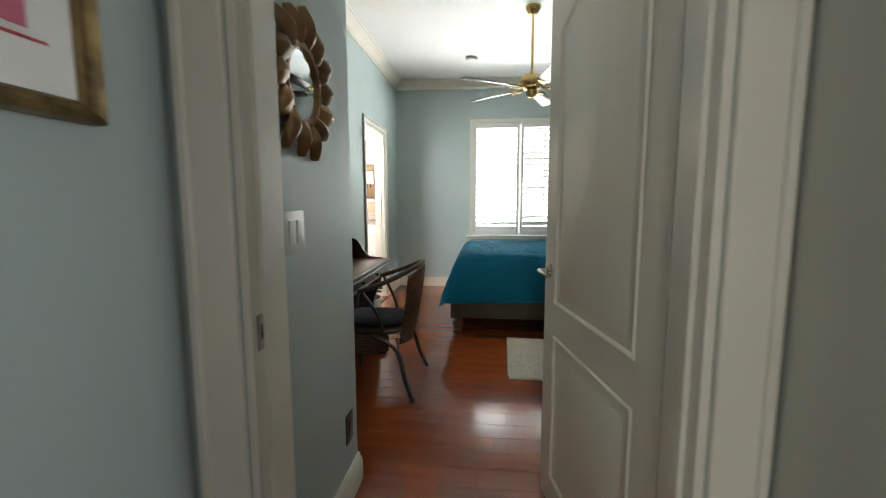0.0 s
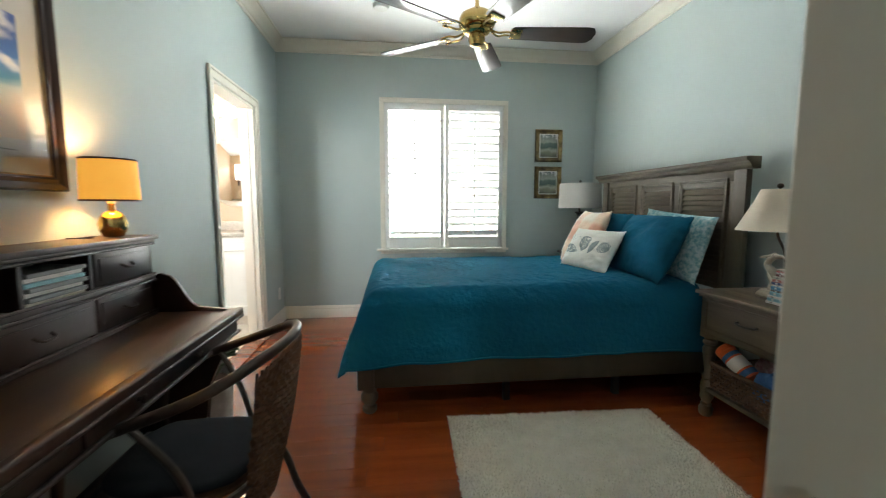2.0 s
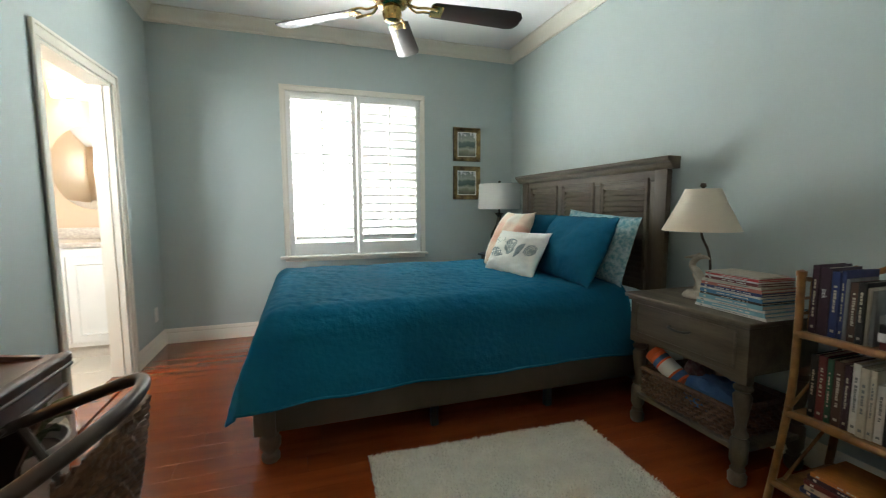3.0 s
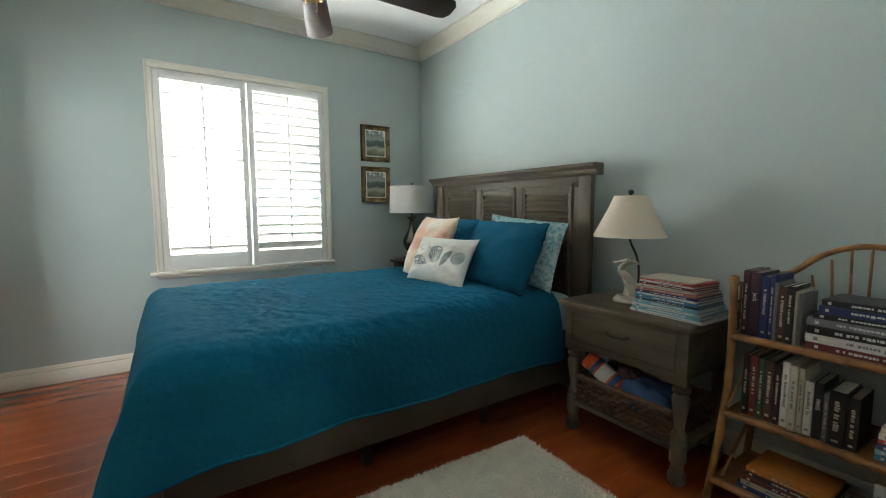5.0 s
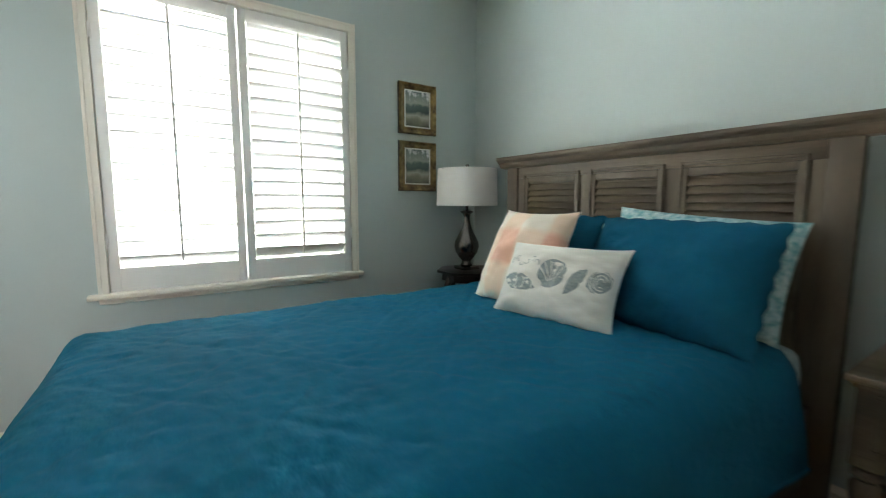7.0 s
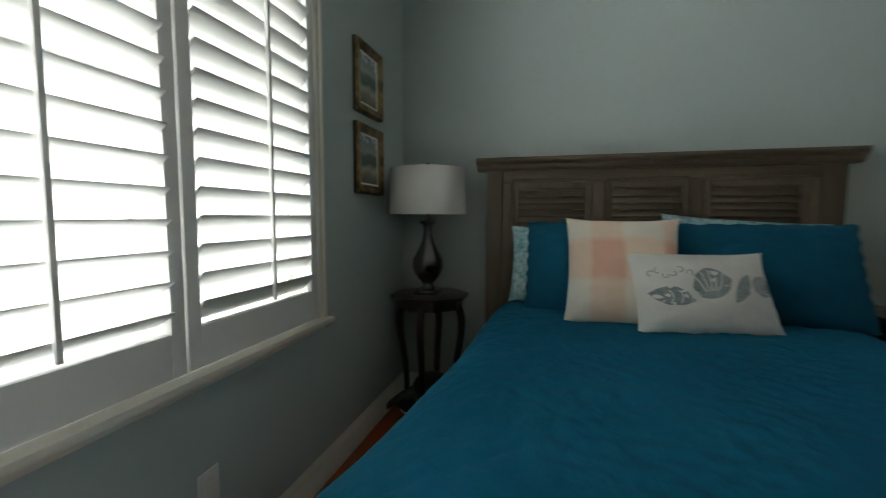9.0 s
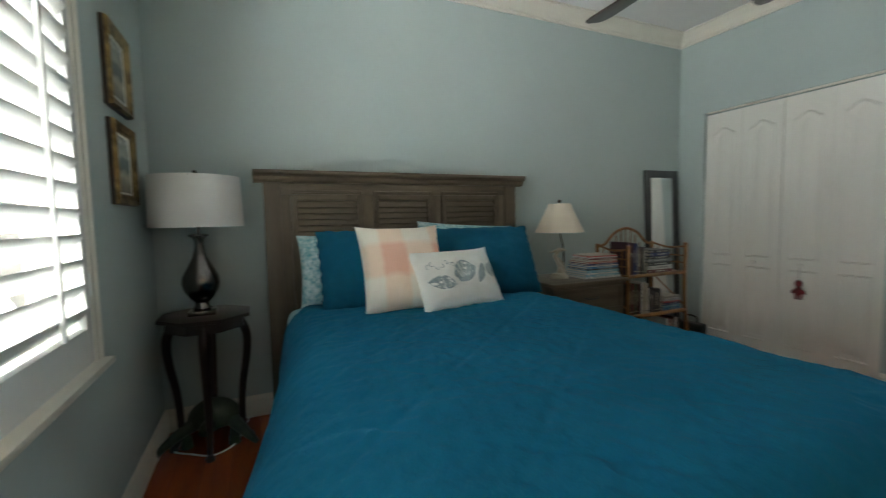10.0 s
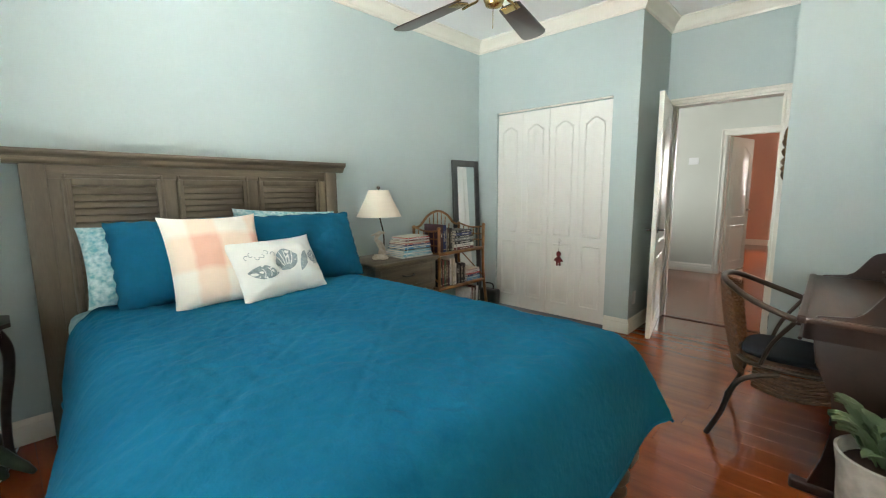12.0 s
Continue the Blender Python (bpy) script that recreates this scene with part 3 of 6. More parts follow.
def casing_bits(a0, a1, top, w, place):
    """Door casing: two legs and a head, each a board with a raised back band."""
    bits = []
    for p, q in ((a0 - w, a0), (a1, a1 + w)):
        outer = p if p < a0 else q - 0.018
        bits.append(place(p, q, 0, top, 0.014))
        bits.append(place(outer, outer + 0.018, 0, top + w, 0.022))
    bits.append(place(a0 - w + 0.018, a1 + w - 0.018, top, top + w - 0.018, 0.014))
    bits.append(place(a0 - w + 0.018, a1 + w - 0.018, top + w - 0.018, top + w, 0.022))
    return join(*bits)


def on_y(face, sign):
    return lambda p, q, u, v, d: bx(p, q, min(face, face + sign * d), max(face, face + sign * d), u, v, 0.003, 1)


def on_x(face, sign):
    return lambda p, q, u, v, d: bx(min(face, face + sign * d), max(face, face + sign * d), p, q, u, v, 0.003, 1)


solid("trim_entry_room", casing_bits(-0.46, 0.36, 2.015, 0.048, on_y(0.805, 1)), M["white"], "cream moulded door casing", "door casing", True)
solid("trim_entry_hall", casing_bits(-0.46, 0.36, 2.015, 0.090, on_y(0.66, -1)), M["white"], "cream moulded door casing", "door casing", True)
solid("trim_bath", casing_bits(4.131, 4.935, 1.965, 0.066, on_x(-1.242, 1)), M["white"], "cream moulded door casing", "door casing", True)
solid("trim_far_door", casing_bits(-0.387, 0.373, 2.005, 0.070, on_y(-1.99, 1)), M["white"], "cream moulded door casing", "door casing", True)
solid("jamb_entry", join(bx(-0.46, -0.444, 0.662, 0.803, 0, 1.999), bx(0.344, 0.36, 0.662, 0.803, 0, 1.999), bx(-0.46, 0.36, 0.662, 0.803, 1.999, 2.015),
                         bx(-0.444, -0.434, 0.700, 0.737, 0, 1.999), bx(0.334, 0.344, 0.700, 0.737, 0, 1.999)), M["white"], "cream painted door jamb with a stop", "door jamb")
solid("jamb_bath", join(bx(-1.360, -1.244, 4.131, 4.147, 0, 1.949), bx(-1.360, -1.244, 4.919, 4.935, 0, 1.949), bx(-1.360, -1.244, 4.131, 4.935, 1.949, 1.965),
                        bx(-1.322, -1.284, 4.147, 4.157, 0, 1.949), bx(-1.322, -1.284, 4.909, 4.919, 0, 1.949)), M["white"], "cream painted door jamb with a stop", "door jamb")
solid("jamb_far_door", join(bx(-0.387, -0.371, -2.108, -1.992, 0, 1.989), bx(0.357, 0.373, -2.108, -1.992, 0, 1.989), bx(-0.387, 0.373, -2.108, -1.992, 1.989, 2.005)), M["white"], "cream painted door jamb", "door jamb")


# ---- bedroom window and shutters ----
win = solid("window_1", join(*[bx(*b, 0.004, 1) for b in ((-0.240, -0.205, 5.636, 5.66, 0.716, 2.200), (1.036, 1.071, 5.636, 5.66, 0.716, 2.200), (-0.240, 1.071, 5.636, 5.66, 2.200, 2.238))]),
            M["white"], "white window with plantation shutters and a deep sill", "window")
part("casing_band", join(bx(-0.250, -0.234, 5.630, 5.66, 0.716, 2.247, 0.004), bx(1.065, 1.081, 5.630, 5.66, 0.716, 2.247, 0.004), bx(-0.234, 1.065, 5.630, 5.66, 2.233, 2.247, 0.004)), M["white"], win)
part("window_sill", join(bx(-0.292, 1.104, 5.606, 5.70, 0.692, 0.716, 0.008), bx(-0.250, 1.081, 5.640, 5.66, 0.664, 0.692, 0.004)), M["white"], win)
part("window_reveal", join(bx(-0.205, -0.195, 5.662, 5.80, 0.716, 2.200), bx(1.026, 1.036, 5.662, 5.80, 0.716, 2.200), bx(-0.195, 1.026, 5.662, 5.80, 2.190, 2.200), bx(-0.205, 1.036, 5.70, 5.80, 0.706, 0.716)), M["white"], win)
for x0, x1 in ((-0.195, 0.4155), (0.4155, 1.026)):
    part("sash_frame", join(bx(x0, x0 + 0.03, 5.755, 5.785, 0.716, 2.190), bx(x1 - 0.03, x1, 5.755, 5.785, 0.716, 2.190), bx(x0 + 0.03, x1 - 0.03, 5.755, 5.785, 0.716, 0.756),
                            bx(x0 + 0.03, x1 - 0.03, 5.755, 5.785, 1.445, 1.485), bx(x0 + 0.03, x1 - 0.03, 5.755, 5.785, 2.150, 2.190)), M["plastic"], win)
    for u, v in ((0.756, 1.445), (1.485, 2.150)):
        g = part("pane", bx(x0 + 0.03, x1 - 0.03, 5.768, 5.772, u, v), M["pane"], win)
        g.visible_shadow = False


def shutter(x0, x1, tilt):
    """A hinged panel of louvers between stiles and rails, with a tilt rod."""
    s = thing("plantation_shutter", "white painted plantation shutter panel with tilted wooden louvers", "shutter", ((x0 + x1) / 2, 5.655, 0.722), 0, "window shutters")
    w, h, st = (x1 - x0) / 2, 1.472, 0.042
    for sx in (-1, 1):
        part("stile", bx(min(sx * w, sx * (w - st)), max(sx * w, sx * (w - st)), -0.014, 0.014, 0, h, 0.004), M["shutter"], s)
    part("rail", bx(-w + st, w - st, -0.013, 0.013, 0, 0.115, 0.003), M["shutter"], s)
    part("rail", bx(-w + st, w - st, -0.013, 0.013, h - 0.068, h, 0.003), M["shutter"], s)
    n, z0, z1 = 17, 0.115, h - 0.068
    step = (z1 - z0) / n
    outline = []
    for k in range(14):
        a = 6.28318530718 * k / 14
        outline.append((0.0445 * math.cos(a), 0.0055 * math.sin(a)))
    me = mesh_of("louver", prism(outline, 2 * (w - st) - 0.004, "x", -(w - st) + 0.002), True)
    me.materials.append(M["shutter"])
    for k in range(n):
        o = new("louver", me)
        o.parent = s
        o.matrix_basis = pose(0, 0.004, z0 + step * (k + 0.5), tilt, 0, 0)
    part("tilt_rod", join(bx(-0.006, 0.006, -0.052, -0.040, z0 + 0.02, z1 - 0.01, 0.003)), M["shutter"], s)
    for z in (0.25, h - 0.25):
        sx = -1 if x0 < 0.2 else 1
        part("hinge", bx(sx * w - 0.006, sx * w + 0.006, -0.019, -0.013, z - 0.035, z + 0.035, 0.002), M["shutter"], s)
    return s


shutter(-0.200, 0.4115, -30)
shutter(0.4195, 1.031, -47)


# ---- doors ----
def arch_panel(x0, x1, z0, z1, arch, y, t):
    """A raised field with a sunk border; its top may rise in an ogee arch."""
    def outline(inset):
        a, b, c, d = x0 + inset, x1 - inset, z0 + inset, z1 - inset
        pts = [(a, c), (b, c)]
        if not arch:
            return pts + [(b, d), (a, d)]
        for k in range(13):
            u = k / 12
            pts.append((b + (a - b) * u, d - arch + arch * (0.5 - 0.5 * math.cos(6.28318530718 * u)) ** 0.8))
        return pts
    bm = bmesh.new()
    loops = []
    for inset, off in ((0.0, 0.0), (0.006, -0.006), (0.013, -0.002), (0.018, 0.010), (0.030, 0.010), (0.052, 0.0)):
        loops.append([bm.verts.new((p, y + t * off, q)) for p, q in outline(inset)])
    n = len(loops[0])
    for a, b in zip(loops, loops[1:]):
        for k in range(n):
            bm.faces.new((a[k], a[(k + 1) % n], b[(k + 1) % n], b[k]))
    bm.faces.new(loops[-1])
    return bm


def door_leaf(s, w, h, t, cols, lo, up, arch, material):
    """Moulded leaf in its own frame: hinge edge at x = 0, faces at y = 0 and y = -t."""
    part("leaf", bx(0, w, -t, 0, 0.008, h, 0.002, 1), material, s)
    for c0, c1 in cols:
        for face, sg in ((0.0026, -1), (-t - 0.0026, 1)):
            part("upper_panel", arch_panel(c0, c1, up[0], up[1], arch, face, sg), material, s)
            part("lower_panel", arch_panel(c0, c1, lo[0], lo[1], 0, face, sg), material, s)


def lever(s, x, t, z):
    for y, sg in ((0.0, 1), (-t, -1)):
        h = part("door_handle", join(moved(lathe([(0.0, 0), (0.026, 0), (0.026, 0.006), (0.018, 0.012), (0.010, 0.014), (0.009, 0.045), (0.0, 0.046)], 20), pose(x, y, z, -90 * sg, 0, 0)),
                                     tube([(x, y + sg * 0.042, z), (x - 0.04, y + sg * 0.046, z), (x - 0.10, y + sg * 0.042, z - 0.004)], 0.009, 10, 5, 0.007)), M["chrome"], s, "satin nickel lever handle")


entry = thing("door", "cream painted two-panel door standing open, with nickel lever", "door", (0.3525, 0.832, 0), 0, "panel doors")
entry.matrix_basis = pose(0.3525, 0.832, 0, 0, 0, 100.4)
door_leaf(entry, 0.768, 1.995, 0.035, [(0.100, 0.650)], (0.13, 0.685), (0.80, 1.85), 0.10, M["door"])
lever(entry, 0.712, 0.035, 0.915)
for z in (0.22, 1.02, 1.80):
    part("hinge", join(bx(-0.046, 0.004, -0.036, -0.031, z - 0.045, z + 0.045), lathe([(0.006, z - 0.045), (0.006, z + 0.045)], 10, (-0.012, 0.004, 0))), M["door"], entry)
far = thing("door", "cream painted two-panel door of the far room, ajar", "door", (0.355, -2.115, 0), 0, "panel doors")
far.matrix_basis = pose(0.355, -2.115, 0, 0, 0, -103)
door_leaf(far, 0.715, 1.982, 0.035, [(0.115, 0.60)], (0.15, 0.70), (0.82, 1.87), 0.10, M["door"])
lever(far, 0.655, 0.035, 0.92)

for i, (x0, kn) in enumerate(((0.6250, 0), (0.9190, 1), (1.2170, -1), (1.5110, 0))):
    lf = thing("bifold_door", "cream bifold closet leaf with two raised panels, shut", "closet door", (x0, 1.537, 0.018), 0, "bifold closet leaves")
    door_leaf(lf, 0.2935, 1.985, 0.03, [(0.055, 0.238)], (0.13, 0.715), (0.79, 1.86), 0.045, M["closet"])
    if i in (1, 2):
        kx = 0.15 if i == 1 else 0.17
        part("knob", moved(lathe([(0.0, 0.0), (0.009, 0.0), (0.008, 0.014), (0.017, 0.020), (0.018, 0.028), (0.010, 0.034), (0.0, 0.035)], 16), pose(kx, 0.002, 0.752, -90, 0, 0)), M["closet"], lf)
trk = thing("closet_track", "white metal bifold track above the closet leaves", "door track", (1.215, 1.525, 2.007))
part("channel", join(bx(-0.585, 0.585, -0.02, 0.02, 0.010, 0.020), bx(-0.585, 0.585, 0.016, 0.020, 0.006, 0.010)), M["white"], trk)


# ---- bed ----
bed = thing("bed", "queen bed with weathered taupe louvered wooden headboard and upholstered base", "bed", (0, 0, 0))
hb = part("headboard", bx(1.9135, 1.9185, 3.50, 5.06, 0.05, 1.383, 0.004), M["bedwood"], bed, "taupe wooden headboard with louvered panels")
for y0, y1 in ((3.455, 3.545), (5.015, 5.105)):
    part("post", bx(1.879, 1.918, y0, y1, 0.0, 1.393, 0.006), M["bedwoodv"], hb)
cap = [(1.902, 1.378), (1.869, 1.381), (1.857, 1.395), (1.852, 1.413), (1.832, 1.421), (1.825, 1.433), (1.827, 1.447), (1.920, 1.447), (1.920, 1.378)]
part("cap", prism(cap, 1.75, "y", 3.405, 0.003), M["bedwood"], hb)
part("top_rail", bx(1.892, 1.913, 3.545, 5.015, 1.315, 1.383, 0.003), M["bedwood"], hb)
for y0, y1 in ((3.545, 3.590), (4.030, 4.090), (4.485, 4.545), (4.965, 5.015)):
    part("upright", bx(1.894, 1.913, y0, y1, 0.45, 1.315, 0.003), M["bedwoodv"], hb)
slat = mesh_of("slat", prism([(-0.012, -0.016), (-0.008, -0.020), (0.009, 0.009), (0.006, 0.014)], 0.335, "y", -0.1675, 0.0012), True)
slat.materials.append(M["bedwood"])
for y0, y1 in ((3.590, 4.030), (4.090, 4.485), (4.545, 4.965)):
    c, w = (y0 + y1) / 2, (y1 - y0) / 2
    for p in ((y0, y0 + 0.035, 0.45, 1.315), (y1 - 0.035, y1, 0.45, 1.315), (y0 + 0.035, y1 - 0.035, 1.281, 1.315)):
        part("panel_frame", bx(1.887, 1.910, *p, 0.006), M["bedwoodv"], hb)
    for p in ((y0 + 0.004, y0 + 0.016, 0.45, 1.338), (y1 - 0.016, y1 - 0.004, 0.45, 1.338), (y0 + 0.016, y1 - 0.016, 1.326, 1.338)):
        part("panel_bead", bx(1.881, 1.893, *p, 0.004), M["bedwood"], hb)
    for k in range(23):
        o = new("slat", slat)
        o.parent = hb
        o.matrix_basis = Matrix.Translation((1.900, c, 1.256 - 0.0345 * k)) @ Matrix.Diagonal((1, (2 * w - 0.072) / 0.335, 1, 1))
for p in ((-0.280, 1.93, 3.525, 3.555), (-0.280, 1.93, 5.005, 5.035)):
    part("side_rail", bx(p[0], p[1], p[2], p[3], 0.155, 0.46, 0.006), M["box"], bed, "taupe upholstered side rail")
part("foot_rail", bx(-0.307, -0.277, 3.525, 5.035, 0.155, 0.46, 0.006), M["box"], bed)
part("platform", bx(-0.277, 1.93, 3.555, 5.005, 0.32, 0.40), M["blackwood"], bed)
foot = [(0.0, 0.0), (0.030, 0.0), (0.040, 0.012), (0.040, 0.035), (0.028, 0.048), (0.034, 0.056), (0.046, 0.075), (0.048, 0.105), (0.036, 0.125), (0.040, 0.132), (0.042, 0.155), (0.0, 0.156)]
for x, y in ((-0.262, 3.570), (-0.262, 4.990)):
    part("foot", lathe(foot, 24, (x, y, 0.0)), M["bedwoodv"], bed, "turned wooden bun foot")
    part("corner_block", bx(x - 0.062, x + 0.030, y - (0.062 if y < 4 else 0.03), y + (0.03 if y < 4 else 0.062), 0.154, 0.36, 0.006), M["bedwoodv"], bed)
for x in (0.55, 1.25):
    part("leg", bx(x - 0.02, x + 0.02, 3.62, 3.66, 0.0, 0.32, 0.004), M["black"], bed)
mattress = thing("mattress", "thick mattress in a pale aqua printed sheet on the bed", "mattress", (0.82, 4.28, 0.40))
part("sheet", bx(-1.03, 1.085, -0.735, 0.735, 0.0, 0.268, 0.09, 5), M["sheet"], mattress)


def coverlet():
    """A quilted cover over bed top, two sides and foot, hanging in soft folds."""
    x_foot, x_head, y0, y1, top = -0.300, 1.72, 3.525, 5.035, 0.705
    side, endd, r = 0.335, 0.36, 0.12
    def fold(s, lim):
        """Along the cloth past the edge: how far out, how far down."""
        if s <= -r:
            return s, 0.0
        a = (s + r) / r
        if a < 1.5708:
            return -r + r * math.sin(a), r * (1 - math.cos(a))
        return 0.0, r + (s + r - 1.5708 * r)
    nu, nv = 290, 310
    us = [x_foot - endd + (x_head - x_foot + endd) * i / nu for i in range(nu + 1)]
    vs = [y0 - side + (y1 - y0 + 2 * side) * j / nv for j in range(nv + 1)]
    bm = bmesh.new()
    grid = []
    for u in us:
        row = []
        for v in vs:
            wave = 0.022 * noise.noise((u * 2.3, v * 2.3, 3.1))
            ox, dx = fold(x_foot - u, endd)
            if v < (y0 + y1) / 2:
                oy, dy = fold(y0 - v, side)
                y, sg = y0 - oy, -1
            else:
                oy, dy = fold(v - y1, side)
                y, sg = y1 + oy, 1
            x = x_foot - ox - 0.13 * max(0.0, min(1.0, (v - 4.84) / 0.14)) * max(0.0, (u - 1.2) / 0.5)
            drop = (dx ** 4 + dy ** 4) ** 0.25
            k = min(dx, dy) / 0.34
            drop *= 1 - 0.14 * min(k, 1.0) ** 2
            hang = max(drop - 0.10, 0.0)
            near_foot = max(0.0, min(1.0, (0.35 - u) / 0.6))
            x -= (0.16 - 0.12 * k) * max(dx - 0.05, 0.0) + (0.42 * k * min(max(dx - 0.05, 0.0), 0.15) if sg < 0 else 0.0)
            y += sg * ((0.08 + 0.22 * near_foot) * max(dy - 0.05, 0.0) + 0.10 * k * max(dx, dy))
            if sg > 0:
                y += 0.13 * max(0.0, min(1.0, (1.6 - u) / 1.3)) * min(dy / 0.25, 1.0)
                y += 0.11 * max(0.0, min(1.0, 0.9 - u)) * min(dy / 0.15, 1.0)
            ripple = min(hang * 5, 1.0)
            if dy > dx:
                y += sg * ripple * (0.010 * math.sin(u * 9.0 + 1.2 * math.sin(u * 3.1)) + 0.012 + wave * 0.6)
            else:
                x -= ripple * (0.012 * math.sin(v * 8.0 + 1.5 * math.sin(v * 2.3)) + 0.012 + wave * 0.6)
            flat = max(0.0, 1 - drop * 6)
            z = top - drop + flat * (0.010 * noise.noise((u * 3.0, v * 3.0, 0.5)) + 0.004 * noise.noise((u * 11, v * 15, 1.5)) + 0.005 * noise.noise((u * 25, v * 27, 4.5)))
            for s in ((u + v * 0.9) / 0.42, (u - v * 0.9) / 0.42):
                stitch = abs(s - round(s)) * 0.30
                z -= 0.0030 * math.exp(-(stitch / 0.010) ** 2) * max(flat, 0.3)
            z += 0.02 * noise.noise((u * 4, v * 4, 8.0)) * min(hang * 3, 1)
            z += flat * 0.012 * math.exp(-((v - 4.3) ** 2) / 0.5)
            row.append(bm.verts.new((x, y, max(z, 0.05))))
        grid.append(row)
    for a, b in zip(grid, grid[1:]):
        for j in range(nv):
            bm.faces.new((a[j], a[j + 1], b[j + 1], b[j]))
    rim = [row[0] for row in grid[::-1]] + grid[0][1:-1] + [row[-1] for row in grid]
    rim = [tuple(v.co) for v in rim[::5]]
    me = mesh_of("coverlet", bm, True)
    ob = new("coverlet", me)
    me.materials.append(M["teal"])
    s = ob.modifiers.new("thickness", "SOLIDIFY")
    s.thickness, s.offset = 0.009, 1.0
    part("hem", tube(rim, 0.0065, 8, 1), M["teal"], ob, "rolled teal hem of the coverlet")
    return tagged(ob, "teal cotton coverlet draped over the bed with soft wrinkles", "bedspread", "", "thing")


coverlet()


def pillow(name, label, bl, br, tl, thick, material, group="pillows on the bed", scallop=0.0, pinch=0.05):
    """A stuffed pillow whose face has the corners bl, br and tl; local x across, y up, z to the front."""
    bl, br, tl = Vector(bl), Vector(br), Vector(tl)
    ex, ey = (br - bl), (tl - bl)
    w, h = ex.length, ey.length
    ex.normalize()
    ez = ex.cross(ey).normalized()
    ey = ez.cross(ex)
    c = bl + ex * w / 2 + ey * h / 2
    m = Matrix((ex, ey, ez)).transposed().to_4x4()
    m.translation = c
    ob = new(name)
    ob.matrix_basis = m
    tagged(ob, label, "pillow", group, "thing")
    n = 34
    def surf(a, b, sg):
        """a, b from -1 to 1."""
        pin = 1 - pinch * (1 - b * b) ** 0.8 * abs(a) ** 3
        pin2 = 1 - pinch * (1 - a * a) ** 0.8 * abs(b) ** 3
        x, y = a * w / 2 * pin, b * h / 2 * pin2
        if scallop:
            edge = max(abs(a), abs(b))
            x += scallop * max(0, edge - 0.85) * 6 * math.copysign(1, a) * math.sin(b * 22) * (abs(a) > 0.85)
            y += scallop * max(0, edge - 0.85) * 6 * math.copysign(1, b) * math.sin(a * 22) * (abs(b) > 0.85)
        ea, eb = min(1.0, (1 - abs(a)) / 0.999), min(1.0, (1 - abs(b)) / 0.999)
        t = thick / 2 * (max(1 - abs(a) ** 2.6, 0) * max(1 - abs(b) ** 2.6, 0)) ** 0.55
        t += 0.020 * noise.noise((a * 2.0 + w * 9, b * 2.0, sg * 3)) * min(ea, eb) * 2
        t += 0.006 * noise.noise((a * 6 + w * 5, b * 7, sg * 3)) * min(1, 6 * min(ea, eb))
        return Vector((x, y, sg * max(t, 0.003)))
    bm = bmesh.new()
    for sg in (-1, 1):
        g = [[bm.verts.new(surf(-1 + 2 * i / n, -1 + 2 * j / n, sg)) for j in range(n + 1)] for i in range(n + 1)]
        for i in range(n):
            for j in range(n):
                q = (g[i][j], g[i + 1][j], g[i + 1][j + 1], g[i][j + 1])
                bm.faces.new(q if sg > 0 else q[::-1])
    bmesh.ops.remove_doubles(bm, verts=bm.verts, dist=0.0005)
    bnd = [e for e in bm.edges if e.is_boundary]
    if bnd:
        bmesh.ops.bridge_loops(bm, edges=bnd)
    part("cover", bm, material, ob)
    return ob, surf


pillow("pillow", "pale aqua printed pillow sham against the headboard", (1.690, 4.26, 0.735), (1.690, 3.57, 0.690), (1.800, 4.285, 1.148), 0.15, M["pattern"])
pillow("pillow", "pale aqua printed pillow sham against the headboard", (1.655, 4.95, 0.705), (1.655, 4.28, 0.705), (1.790, 4.935, 1.082), 0.15, M["pattern"])
pillow("pillow", "teal cotton pillow sham with a scalloped edge", (1.485, 4.24, 0.702), (1.445, 3.555, 0.702), (1.680, 4.24, 1.102), 0.20, M["tealp"], scallop=0.0045, pinch=0.02)
pillow("pillow", "teal cotton pillow sham with a scalloped edge", (1.500, 4.86, 0.702), (1.500, 4.23, 0.702), (1.680, 4.852, 1.105), 0.19, M["tealp"], scallop=0.0045, pinch=0.02)
pillow("cushion", "peach and cream watercolour plaid square cushion", (1.300, 4.690, 0.700), (1.290, 4.235, 0.700), (1.515, 4.735, 1.125), 0.17, M["peach"], group="cushions on the bed", pinch=0.085)
lum, lsurf = pillow("cushion", "ivory lumbar cushion printed with slate seashells", (1.190, 4.430, 0.697), (1.295, 3.915, 0.697), (1.360, 4.435, 0.992), 0.15, M["cream"], group="cushions on the bed", pinch=0.085)


def print_on(outline, at, size, rot, name):
    """A flat printed shape laid on the front of the lumbar cushion."""
    bm = bmesh.new()
    cr, sr = math.cos(rot), math.sin(rot)
    def put(p, q):
        x, y = at[0] + size * (p * cr - q * sr), at[1] + size * (p * sr + q * cr)
        s = lsurf(x / 0.265, y / 0.16, 1)
        return Vector((s.x, s.y, s.z + 0.0016))
    ring = [bm.verts.new(put(p, q)) for p, q in outline]
    mid = [bm.verts.new(put(p * 0.5, q * 0.5)) for p, q in outline]
    c = bm.verts.new(put(0, 0))
    n = len(ring)
    for k in range(n):
        bm.faces.new((ring[k], ring[(k + 1) % n], mid[(k + 1) % n], mid[k]))
        bm.faces.new((mid[k], mid[(k + 1) % n], c))
    part(name, bm, M["print"], lum, "slate blue printed seashell", False)


